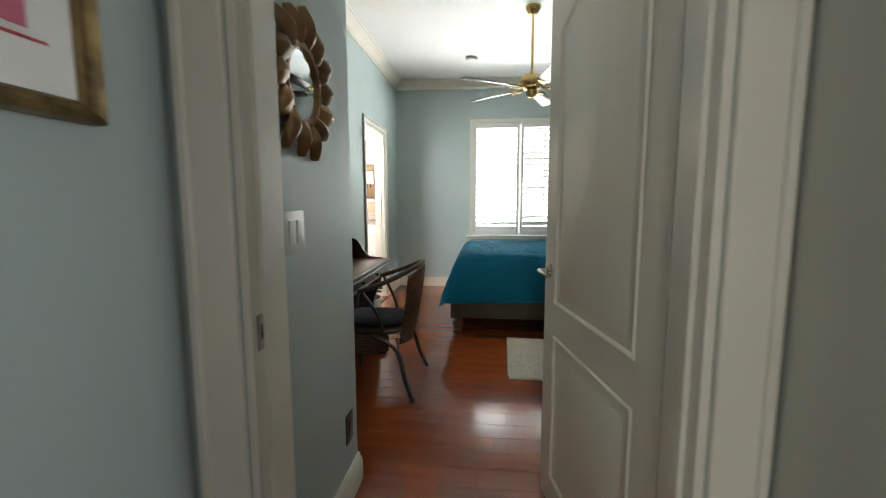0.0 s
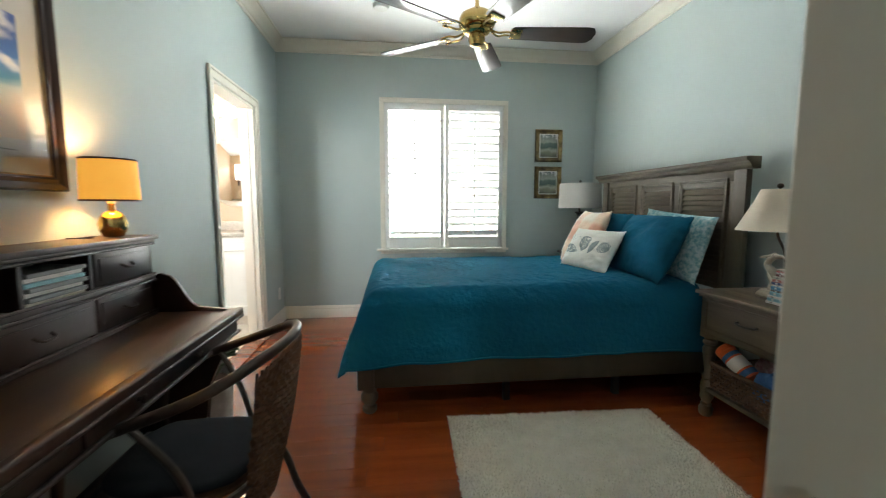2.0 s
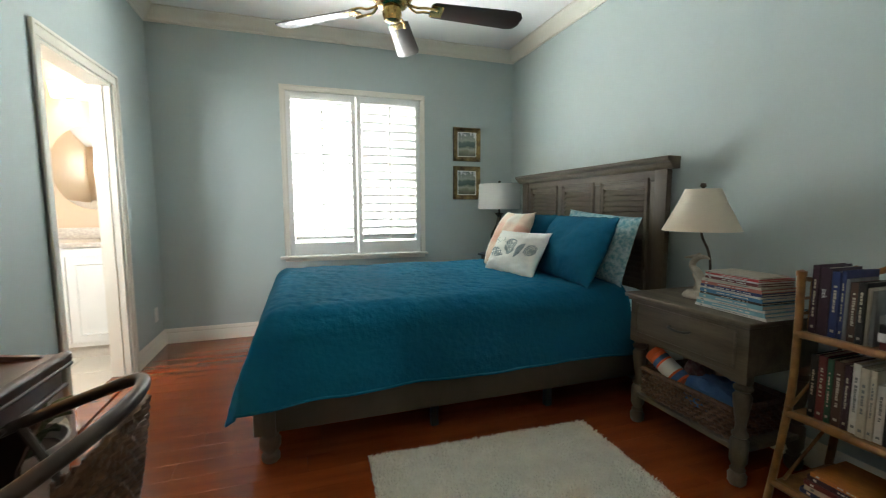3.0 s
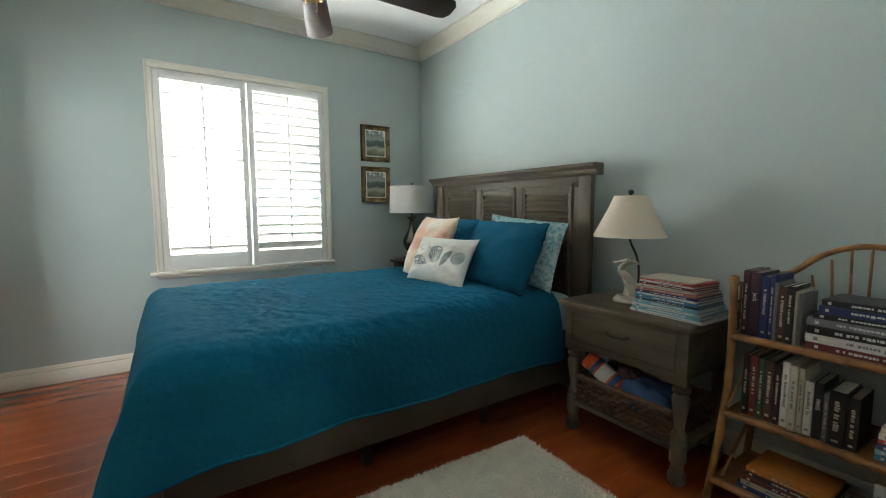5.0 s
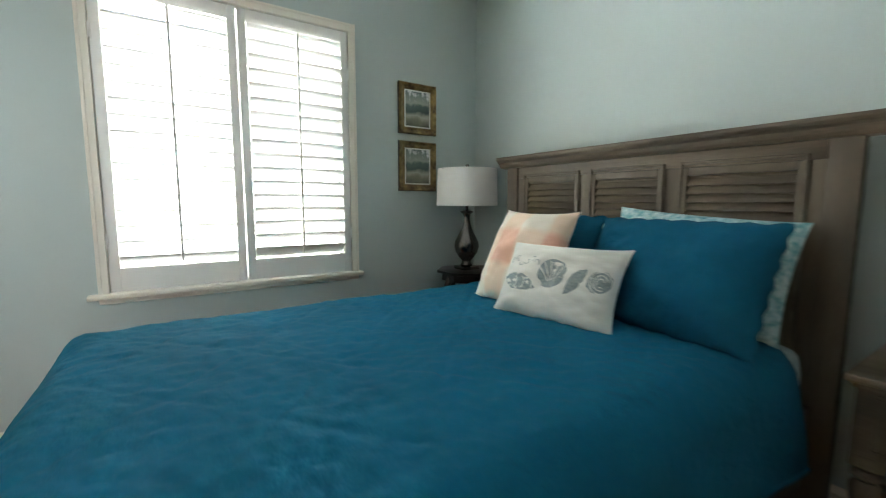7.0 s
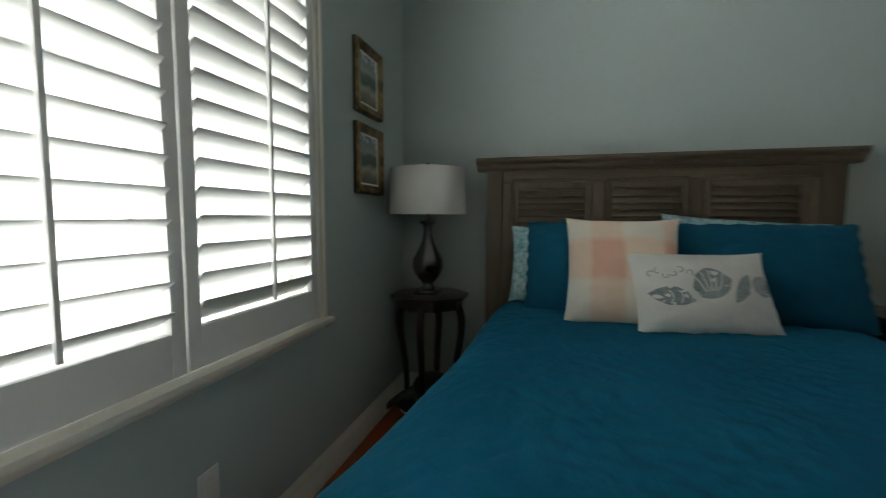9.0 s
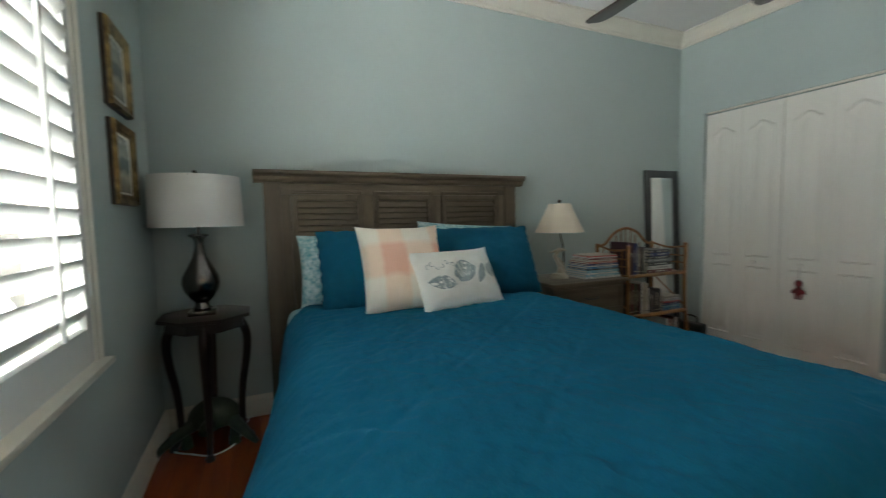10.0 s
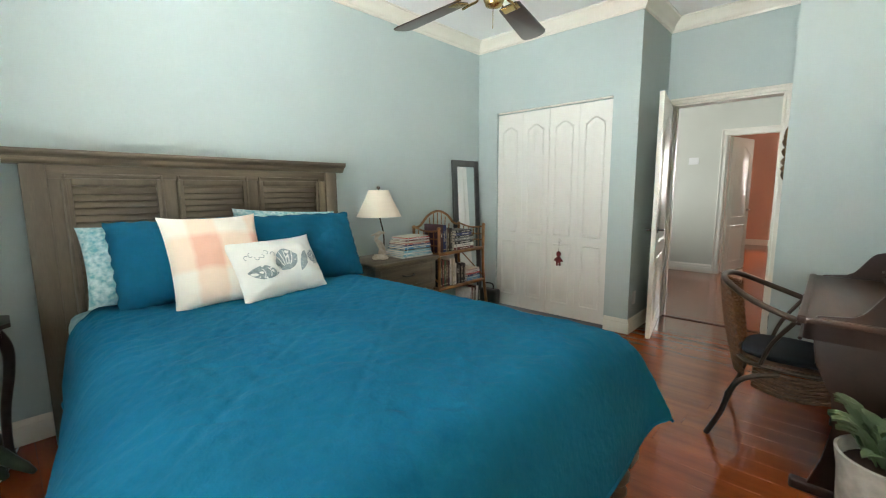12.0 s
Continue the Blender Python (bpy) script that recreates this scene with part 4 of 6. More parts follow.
def stripe(at, r0, r1, a0, a1, wd, name):
    """A curved printed line."""
    n = 12
    pts = []
    for k in range(n + 1):
        a = a0 + (a1 - a0) * k / n
        r = r0 + (r1 - r0) * k / n
        pts.append((at[0] + r * math.cos(a), at[1] + r * math.sin(a)))
    bm = bmesh.new()
    rows = []
    for k, (x, y) in enumerate(pts):
        q = pts[min(k + 1, n)]
        p = pts[max(k - 1, 0)]
        d = Vector((q[0] - p[0], q[1] - p[1])).normalized()
        row = []
        for sg in (-1, 1):
            s = lsurf((x - sg * d.y * wd) / 0.265, (y + sg * d.x * wd) / 0.16, 1)
            row.append(bm.verts.new((s.x, s.y, s.z + 0.0030)))
        rows.append(row)
    for a, b in zip(rows, rows[1:]):
        bm.faces.new((a[0], b[0], b[1], a[1]))
    part(name, bm, M["cream"] if name == "shell_gap" else M["print"], lum, "", False)


scal = [(math.cos(a) * (1 + 0.05 * math.cos(8 * a)), math.sin(a) * 0.85) for a in [6.28318530718 * k / 32 for k in range(32)]]
whelk = [(1.0, 0.0), (0.6, 0.32), (0.1, 0.45), (-0.4, 0.42), (-0.9, 0.25), (-1.25, 0.05), (-0.8, -0.25), (-0.3, -0.42), (0.3, -0.36), (0.7, -0.2)]
print_on(scal, (0.005, 0.015), 0.064, 0.2, "shell_print")
print_on(whelk, (-0.135, -0.035), 0.078, -0.15, "shell_print")
print_on(whelk, (0.115, 0.0), 0.056, 1.0, "shell_print")
print_on(scal, (0.200, 0.01), 0.048, 0.5, "shell_print")
for k in range(5):
    stripe((0.005, -0.04), 0.03, 0.10, 1.0 + 0.28 * k, 1.0 + 0.28 * k + 0.12, 0.0022, "shell_gap")
for k in range(4):
    stripe((-0.17 + 0.036 * k, -0.035), 0.028, 0.026, -1.0, 1.0, 0.0022, "shell_gap")
for k in range(3):
    stripe((0.205, 0.01), 0.013 * (k + 1), 0.012 * (k + 1) + 0.006, 0.3, 5.2, 0.0018, "shell_gap")
for k in range(6):
    stripe((-0.205 + 0.027 * k, 0.055 + 0.012 * math.sin(k * 2)), 0.012, 0.010, 0.5 + k, 4.5 + k, 0.0015, "seaweed_print")


# ---- rug ----
def rug():
    rng = np.random.default_rng(3)
    r = solid("rug_backing", bx(0.157, 1.287, 2.617, 3.399, 0.001, 0.021, 0.006), M["rug"], "ivory shag", "rug")
    r.name = "rug"
    r.matrix_basis = pose(0.722, 3.008, 0, 0, 0, -2.2) @ pose(-0.722, -3.008, 0)
    tagged(r, "ivory shag bedside rug lying on the wood floor", "rug", "", "thing")
    n = 42000
    x = 0.150 + rng.random(n) * 1.144
    y = 2.610 + rng.random(n) * 0.796
    a = rng.random(n) * 6.28318530718
    h = 0.024 + 0.008 * rng.random(n)
    lean = 0.006 * rng.standard_normal((n, 2))
    wd = 0.0030 + 0.002 * rng.random(n)
    co = np.zeros((n, 3, 3))
    co[:, 0] = np.stack([x - wd * np.cos(a), y - wd * np.sin(a), np.full(n, 0.018)], 1)
    co[:, 1] = np.stack([x + wd * np.cos(a), y + wd * np.sin(a), np.full(n, 0.018)], 1)
    co[:, 2] = np.stack([x + lean[:, 0], y + lean[:, 1], h], 1)
    me = bpy.data.meshes.new("shag")
    me.from_pydata(co.reshape(-1, 3).tolist(), [], [(3 * i, 3 * i + 1, 3 * i + 2) for i in range(n)])
    me.materials.append(M["rug"])
    o = new("shag", me)
    o.parent = r
    tagged(o, "", "", "", "stuff")


rug()


# ---- nightstand and what stands on it ----
def nightstand():
    s = thing("nightstand", "weathered taupe wooden nightstand with one drawer and turned legs", "nightstand", (1.79, 3.045, 0))
    s.matrix_basis = pose(1.79, 3.045, 0) @ Matrix.Diagonal((1, 1, 0.953, 1))
    w, d = 0.315, 0.212
    part("top", join(bx(-d - 0.03, d + 0.03, -w - 0.022, w + 0.022, 0.722, 0.746, 0.008, 3), bx(-d - 0.015, d + 0.015, -w - 0.008, w + 0.008, 0.706, 0.724, 0.005)), M["bedwood"], s)
    part("body", bx(-d, d, -w, w, 0.505, 0.706, 0.004), M["bedwood"], s)
    dr = part("drawer", bx(-d - 0.008, -d + 0.01, -w + 0.055, w - 0.055, 0.535, 0.690, 0.006), M["bedwood"], s)
    part("drawer_molding", join(bx(-d - 0.013, -d - 0.006, -w + 0.045, w - 0.045, 0.688, 0.698, 0.003), bx(-d - 0.013, -d - 0.006, -w + 0.045, w - 0.045, 0.527, 0.537, 0.003),
                                bx(-d - 0.013, -d - 0.006, -w + 0.045, -w + 0.055, 0.537, 0.688, 0.003), bx(-d - 0.013, -d - 0.006, w - 0.055, w - 0.045, 0.537, 0.688, 0.003)), M["bedwood"], dr)
    part("handle", tube([(-d - 0.006, -0.055, 0.625), (-d - 0.028, -0.048, 0.622), (-d - 0.032, 0.0, 0.617), (-d - 0.028, 0.048, 0.622), (-d - 0.006, 0.055, 0.625)], 0.0060, 8), M["black"], dr, "dark bronze bail pull")
    apron = [(-w, 0.505), (-w, 0.470), (-w + 0.06, 0.470)] + [(-w + 0.06 + (2 * w - 0.12) * k / 10, 0.470 + 0.022 * math.sin(3.14159 * k / 10) ** 0.6) for k in range(1, 10)] + [(w - 0.06, 0.470), (w, 0.470), (w, 0.505)]
    part("apron", prism(apron, 0.020, "x", -d + 0.002), M["bedwood"], s)
    leg = [(0.0, 0.0), (0.026, 0.0), (0.034, 0.012), (0.036, 0.045), (0.026, 0.062), (0.030, 0.070), (0.022, 0.082), (0.034, 0.110), (0.034, 0.205), (0.024, 0.218), (0.031, 0.226), (0.031, 0.236), (0.022, 0.248),
           (0.020, 0.275), (0.029, 0.340), (0.034, 0.380), (0.036, 0.405), (0.025, 0.425), (0.036, 0.436), (0.036, 0.448), (0.026, 0.458), (0.034, 0.470), (0.034, 0.506), (0.0, 0.506)]
    for x in (-d + 0.038, d - 0.038):
        for y in (-w + 0.036, w - 0.036):
            part("leg", lathe(leg, 24, (x, y, 0)), M["bedwoodv"], s, "turned wooden leg")
    part("shelf", bx(-d + 0.01, d - 0.01, -w + 0.01, w - 0.01, 0.155, 0.180, 0.005), M["bedwood"], s)
    return s


nightstand()


def basket():
    s = thing("basket", "dark woven wicker basket on the nightstand's lower shelf", "basket", (1.785, 3.045, 0.173))
    part("liner", join(bx(-0.17, 0.17, -0.245, 0.245, 0.0, 0.012), bx(-0.17, -0.160, -0.245, 0.245, 0.012, 0.13), bx(0.160, 0.17, -0.245, 0.245, 0.012, 0.13), bx(-0.16, 0.16, -0.245, -0.235, 0.012, 0.13), bx(-0.16, 0.16, 0.235, 0.245, 0.012, 0.13)), M["wicker"], s)
    for k in range(7):
        z = 0.012 + 0.018 * k
        pts = []
        for i in range(26):
            pts.append((-0.176 + 0.006 * math.cos(i * 3.14159 + k * 3.14159), -0.245 + 0.49 * i / 25, z))
        part("weave", tube(pts, 0.009, 6, 2), M["wicker"], s)
        for sg in (-1, 1):
            part("weave", tube([(-0.17 + 0.34 * i / 15, sg * (0.249 + 0.006 * math.cos(i * 3.14159 + k * 3.14159)), z) for i in range(16)], 0.009, 6, 2), M["wicker"], s)
    part("rim", tube([(-0.176, -0.25, 0.137), (-0.176, 0.25, 0.137), (0.176, 0.25, 0.137), (0.176, -0.25, 0.137), (-0.176, -0.25, 0.137)], 0.012, 8, 1), M["wicker"], s)


basket()
tub = thing("toy_tube", "orange and blue printed cylindrical toy package in the basket", "toy", (1.640, 3.21, 0.345))
tub.matrix_basis = Matrix.Translation((1.650, 3.160, 0.350)) @ Vector((-0.15, 0.82, 0.52)).to_track_quat("Z", "Y").to_matrix().to_4x4()
part("can", lathe([(0.0, -0.085), (0.044, -0.085), (0.046, -0.08), (0.046, 0.08), (0.0, 0.081)], 28), M["orange"], tub)
part("cap", lathe([(0.0, 0.081), (0.048, 0.081), (0.048, 0.108), (0.044, 0.112), (0.0, 0.112)], 28), M["orange"], tub)
part("band", lathe([(0.0465, -0.075), (0.0468, -0.075), (0.0468, -0.045), (0.0465, -0.045), (0.0465, -0.075)], 28), M["blue"], tub)
part("band", lathe([(0.0465, 0.040), (0.0468, 0.040), (0.0468, 0.062), (0.0465, 0.062), (0.0465, 0.040)], 28), M["blue"], tub)
part("emblem", lathe([(0.0468, -0.035), (0.0470, -0.035), (0.0470, 0.030), (0.0468, 0.030), (0.0468, -0.035)], 28), M["plastic"], tub)


def heap(name, label, at, size, material, seed):
    """A crumpled bundle of cloth."""
    bm = bmesh.new()
    bmesh.ops.create_icosphere(bm, subdivisions=4, radius=1.0)
    for v in bm.verts:
        n = v.co.normalized()
        k = 1 + 0.28 * noise.noise(n * 1.8 + Vector((seed, 0, 0))) + 0.12 * noise.noise(n * 5 + Vector((0, seed, 0)))
        v.co = Vector((n.x * size[0], n.y * size[1], max(n.z, -0.6) * size[2])) * k
    ob = new(name, mesh_of(name, bm, True))
    ob.data.materials.append(material)
    ob.location = at
    return tagged(ob, label, "cloth", "", "thing")


heap("plush_toy", "crumpled blue cloth toy bundle in the basket", (1.72, 2.96, 0.275), (0.11, 0.13, 0.10), M["blue"], 2.0)
heap("toy_pack", "dark red printed toy pack in the basket", (1.77, 3.10, 0.29), (0.08, 0.07, 0.10), mat("dark_red_print", (0.16, 0.035, 0.045), (0.30, 0.20, 0.19), 0.6, scale=45), 5.0)


def book(label, m, size, cover, group, title="", stripe_mat=None):
    """A book with its spine towards local -y: x thickness, y depth, z height."""
    t, d, h = size
    ob = new("book")
    ob.matrix_basis = m
    tagged(ob, label, "book", group, "thing")
    part("cover", join(bx(0, 0.003, 0, d, 0, h, 0.0008, 1), bx(t - 0.003, t, 0, d, 0, h, 0.0008, 1), bx(0.003, t - 0.003, -0.0005, 0.004, 0, h, 0.0008, 1)), cover, ob)
    part("page_block", bx(0.003, t - 0.003, 0.004, d - 0.006, 0.004, h - 0.004), M["paper"], ob)
    if title:
        writing(title, t * 0.62, ob, Matrix.Translation((t / 2, -0.0012, h * 0.62)) @ Matrix(((0, 1, 0, 0), (0, 0, -1, 0), (-1, 0, 0, 0), (0, 0, 0, 1))), M["plastic"])
    elif stripe_mat:
        rng = random.Random(int(t * 9000) + int(h * 700))
        bits, z = [], h * rng.uniform(0.24, 0.40)
        while z < h * 0.80:
            n = rng.uniform(0.004, 0.011)
            bits.append(bx(t * 0.34, t * rng.uniform(0.58, 0.68), -0.0014, -0.0004, z, z + n))
            z += n + rng.choice((0.002, 0.002, 0.003, 0.009))
        bars = part("title_bar", join(*bits, bx(t * 0.30, t * 0.70, -0.0014, -0.0004, h * 0.08, h * 0.12)), stripe_mat, ob)
        tagged(bars, "", "", "", "stuff")
    return ob


COVERS = {n: mat("book_cloth_" + n, c, tuple(v * 0.8 for v in c), 0.45, scale=30, rvar=0.2) for n, c in (
    ("navy", (0.015, 0.03, 0.13)), ("plum", (0.045, 0.015, 0.03)), ("black", (0.013, 0.013, 0.015)), ("brown", (0.07, 0.032, 0.02)), ("maroon", (0.14, 0.022, 0.022)), ("green", (0.02, 0.10, 0.05)),
    ("white", (0.66, 0.65, 0.61)), ("cream", (0.52, 0.48, 0.38)), ("grey", (0.20, 0.21, 0.21)), ("blue", (0.05, 0.20, 0.36)), ("aqua", (0.20, 0.42, 0.50)), ("red", (0.48, 0.035, 0.035)), ("orange", (0.55, 0.20, 0.04)), ("coral", (0.42, 0.13, 0.10)))}


def flat_pile(at, rz, items, group, label):
    """Books lying on one another, spines to the front."""
    z = at[2]
    rng = random.Random(11)
    for col, t, h, d in items:
        m = pose(at[0], at[1], z, 0, 0, rz + rng.uniform(-4, 4)) @ Matrix(((0, 0, 1, -h / 2), (0, 1, 0, 0), (-1, 0, 0, t), (0, 0, 0, 1)))
        book(col + " " + label, m, (t, d, h), COVERS[col], group, "", COVERS["white"] if col not in ("white", "cream") else COVERS["grey"])
        z += t + 0.0003
    return z


flat_pile((1.637, 2.870, 0.712), -92, [("white", 0.012, 0.33, 0.26), ("aqua", 0.017, 0.31, 0.24), ("white", 0.010, 0.30, 0.24), ("aqua", 0.019, 0.29, 0.23), ("black", 0.009, 0.28, 0.22), ("blue", 0.016, 0.28, 0.22), ("white", 0.008, 0.27, 0.21), ("navy", 0.012, 0.28, 0.21), ("coral", 0.014, 0.27, 0.21), ("cream", 0.012, 0.26, 0.20), ("maroon", 0.012, 0.25, 0.19), ("white", 0.007, 0.25, 0.19), ("red", 0.009, 0.25, 0.19), ("cream", 0.006, 0.24, 0.18)],
          "books stacked on the nightstand", "hardcover lying in a stack on the nightstand")


def shade(prof_out, thick):
    """An open lamp shade wall from (radius, height) pairs, with its inner side."""
    return prof_out + [(r - thick, z) for r, z in prof_out[::-1]] + [prof_out[0]]


def bird_lamp():
    s = thing("table_lamp", "table lamp with a weathered white pelican base and cream cone shade", "lamp", (1.785, 3.145, 0.712))
    part("plinth", lathe([(0.0, 0.0), (0.062, 0.0), (0.066, 0.008), (0.060, 0.020), (0.052, 0.026), (0.048, 0.034), (0.0, 0.036)], 28), M["plaster"], s)
    bits = [tube([(0.0, -0.012, 0.034), (0.0, -0.020, 0.075), (0.0, -0.006, 0.112), (0.0, 0.020, 0.140)], 0.030, 14, 6, 0.019),
            tube([(0.0, 0.018, 0.135), (0.0, 0.036, 0.160), (0.0, 0.020, 0.188), (0.0, -0.006, 0.205)], 0.017, 12, 6, 0.014),
            tube([(0.0, -0.004, 0.208), (0.0, 0.028, 0.202), (0.0, 0.082, 0.192)], 0.017, 10, 5, 0.004),
            tube([(0.0, 0.0, 0.204), (0.0, -0.040, 0.206), (0.0, -0.058, 0.198)], 0.014, 10, 5, 0.003),
            tube([(0.022, -0.030, 0.045), (0.026, -0.016, 0.085), (0.018, 0.012, 0.118)], 0.012, 8, 5, 0.007), tube([(-0.022, -0.030, 0.045), (-0.026, -0.016, 0.085), (-0.018, 0.012, 0.118)], 0.012, 8, 5, 0.007)]
    part("bird_figure", join(*bits), M["plaster"], s, "weathered white pelican figure")
    part("stem", tube([(0.012, -0.050, 0.03), (0.014, -0.052, 0.16), (0.010, -0.038, 0.24), (0.0, -0.012, 0.30), (0.0, 0.0, 0.35)], 0.006, 8), M["tube"], s)
    part("socket", lathe([(0.0, 0.335), (0.014, 0.335), (0.014, 0.385), (0.0, 0.386)], 14), M["brass"], s)
    part("shade", lathe(shade([(0.174, 0.335), (0.140, 0.405), (0.105, 0.475), (0.078, 0.540)], 0.003), 48), M["parchment"], s, "cream parchment cone shade")
    part("finial", lathe([(0.0, 0.530), (0.006, 0.532), (0.006, 0.545), (0.015, 0.553), (0.012, 0.567), (0.0, 0.572)], 14), M["tube"], s)
    part("spider", join(tube([(-0.077, 0, 0.535), (0.077, 0, 0.535)], 0.0025, 6, 1), tube([(0, 0, 0.386), (0, 0, 0.535)], 0.003, 6, 1)), M["brass"], s)


bird_lamp()


# ---- corner table, its lamp and the turtle ----
def corner_table():
    s = thing("side_table", "small octagonal dark wood table with cabriole legs in the corner", "side table", (1.800, 5.405, 0))
    s.matrix_basis = pose(1.80, 5.405, 0) @ Matrix.Diagonal((1, 1, 0.953, 1))
    oct8 = [(0.222 * math.cos(radians(22.5 + 45 * k)), 0.222 * math.sin(radians(22.5 + 45 * k))) for k in range(8)]
    part("tabletop", prism(oct8, 0.020, "z", 0.712, 0.004), M["blackwood"], s)
    part("apron", prism([(0.84 * x, 0.84 * y) for x, y in oct8], 0.055, "z", 0.657), M["blackwood"], s)
    for k in range(4):
        a = radians(45 * 0 + 90 * k)
        c, q = math.cos(a), math.sin(a)
        pts = [(r * c, r * q, z) for r, z in ((0.150, 0.690), (0.182, 0.600), (0.178, 0.480), (0.150, 0.300), (0.142, 0.120), (0.160, 0.040), (0.178, 0.014))]
        part("leg", join(tube(pts, 0.024, 10, 6, 0.012), lathe([(0.0, 0.0), (0.02, 0.0), (0.022, 0.012), (0.012, 0.03), (0.0, 0.03)], 12, (0.178 * c, 0.178 * q, 0.0))), M["blackwood"], s)


corner_table()


def vase_lamp():
    s = thing("table_lamp", "table lamp with dark pewter vase base and white drum shade", "lamp", (1.795, 5.418, 0.698))
    part("foot_plate", bx(-0.062, 0.062, -0.062, 0.062, 0.0, 0.022, 0.003), M["pewter"], s)
    part("vase", lathe([(0.0, 0.022), (0.038, 0.022), (0.042, 0.032), (0.034, 0.042), (0.031, 0.060), (0.054, 0.085), (0.078, 0.122), (0.087, 0.160), (0.082, 0.195), (0.056, 0.245), (0.034, 0.290), (0.024, 0.330), (0.021, 0.365), (0.026, 0.385), (0.046, 0.400), (0.044, 0.406), (0.018, 0.412), (0.0, 0.412)], 36), M["pewter"], s, "dark pewter vase body")
    part("neck", lathe([(0.0, 0.41), (0.010, 0.41), (0.010, 0.50), (0.0, 0.50)], 12), M["pewter"], s)
    part("shade", lathe(shade([(0.212, 0.445), (0.208, 0.570), (0.204, 0.695)], 0.003), 56), M["linen"], s, "white linen drum shade")
    part("finial", lathe([(0.0, 0.68), (0.006, 0.68), (0.006, 0.700), (0.014, 0.712), (0.010, 0.726), (0.0, 0.730)], 14), M["pewter"], s)
    part("spider", join(tube([(-0.205, 0, 0.688), (0.205, 0, 0.688)], 0.0025, 6, 1), tube([(0, 0, 0.50), (0, 0, 0.69)], 0.003, 6, 1)), M["pewter"], s)


vase_lamp()


def turtle():
    """A carved sea turtle, one plain form."""
    bm = bmesh.new()
    bmesh.ops.create_icosphere(bm, subdivisions=4, radius=1.0)
    for v in bm.verts:
        v.co = Vector((v.co.x * 0.10, v.co.y * 0.135, 0.105 + (v.co.z * 0.115 if v.co.z > 0 else v.co.z * 0.035)))
    fl = []
    for y, sg in ((-0.135, -1), (0.135, 1)):
        fl.append(tube([(-0.02, sg * 0.09, 0.10), (-0.10, sg * 0.135, 0.095), (-0.155, sg * 0.20, 0.055), (-0.16, sg * 0.23, 0.02)], 0.040, 12, 6, 0.010))
    fl.append(tube([(-0.06, 0.0, 0.10), (-0.13, 0.01, 0.12), (-0.17, 0.015, 0.105)], 0.038, 12, 5, 0.024))
    fl.append(lathe([(0.0, 0.0), (0.03, 0.0), (0.026, 0.04), (0.02, 0.08), (0.0, 0.085)], 14, (-0.09, -0.11, 0.0)))
    fl.append(lathe([(0.0, 0.0), (0.03, 0.0), (0.026, 0.04), (0.02, 0.08), (0.0, 0.085)], 14, (-0.07, 0.12, 0.0)))
    ob = new("turtle_figurine", mesh_of("turtle_figurine", join(bm, *fl), True))
    ob.data.materials.append(M["shell"])
    ob.matrix_basis = pose(1.865, 5.40, 0.0, 0, 0, -8)
    tagged(ob, "dark green carved wooden turtle figure on the floor", "figurine", "", "thing")


turtle()
cord = thing("power_cord", "white lamp cord lying on the floor under the corner table", "cord", (0, 0, 0))
part("cable", tube([(2.02, 5.61, 0.006), (1.90, 5.62, 0.006), (1.78, 5.58, 0.006), (1.72, 5.50, 0.006), (1.66, 5.40, 0.006), (1.72, 5.31, 0.006), (1.84, 5.27, 0.006), (2.02, 5.24, 0.006)], 0.004, 8, 4), M["plastic"], cord)


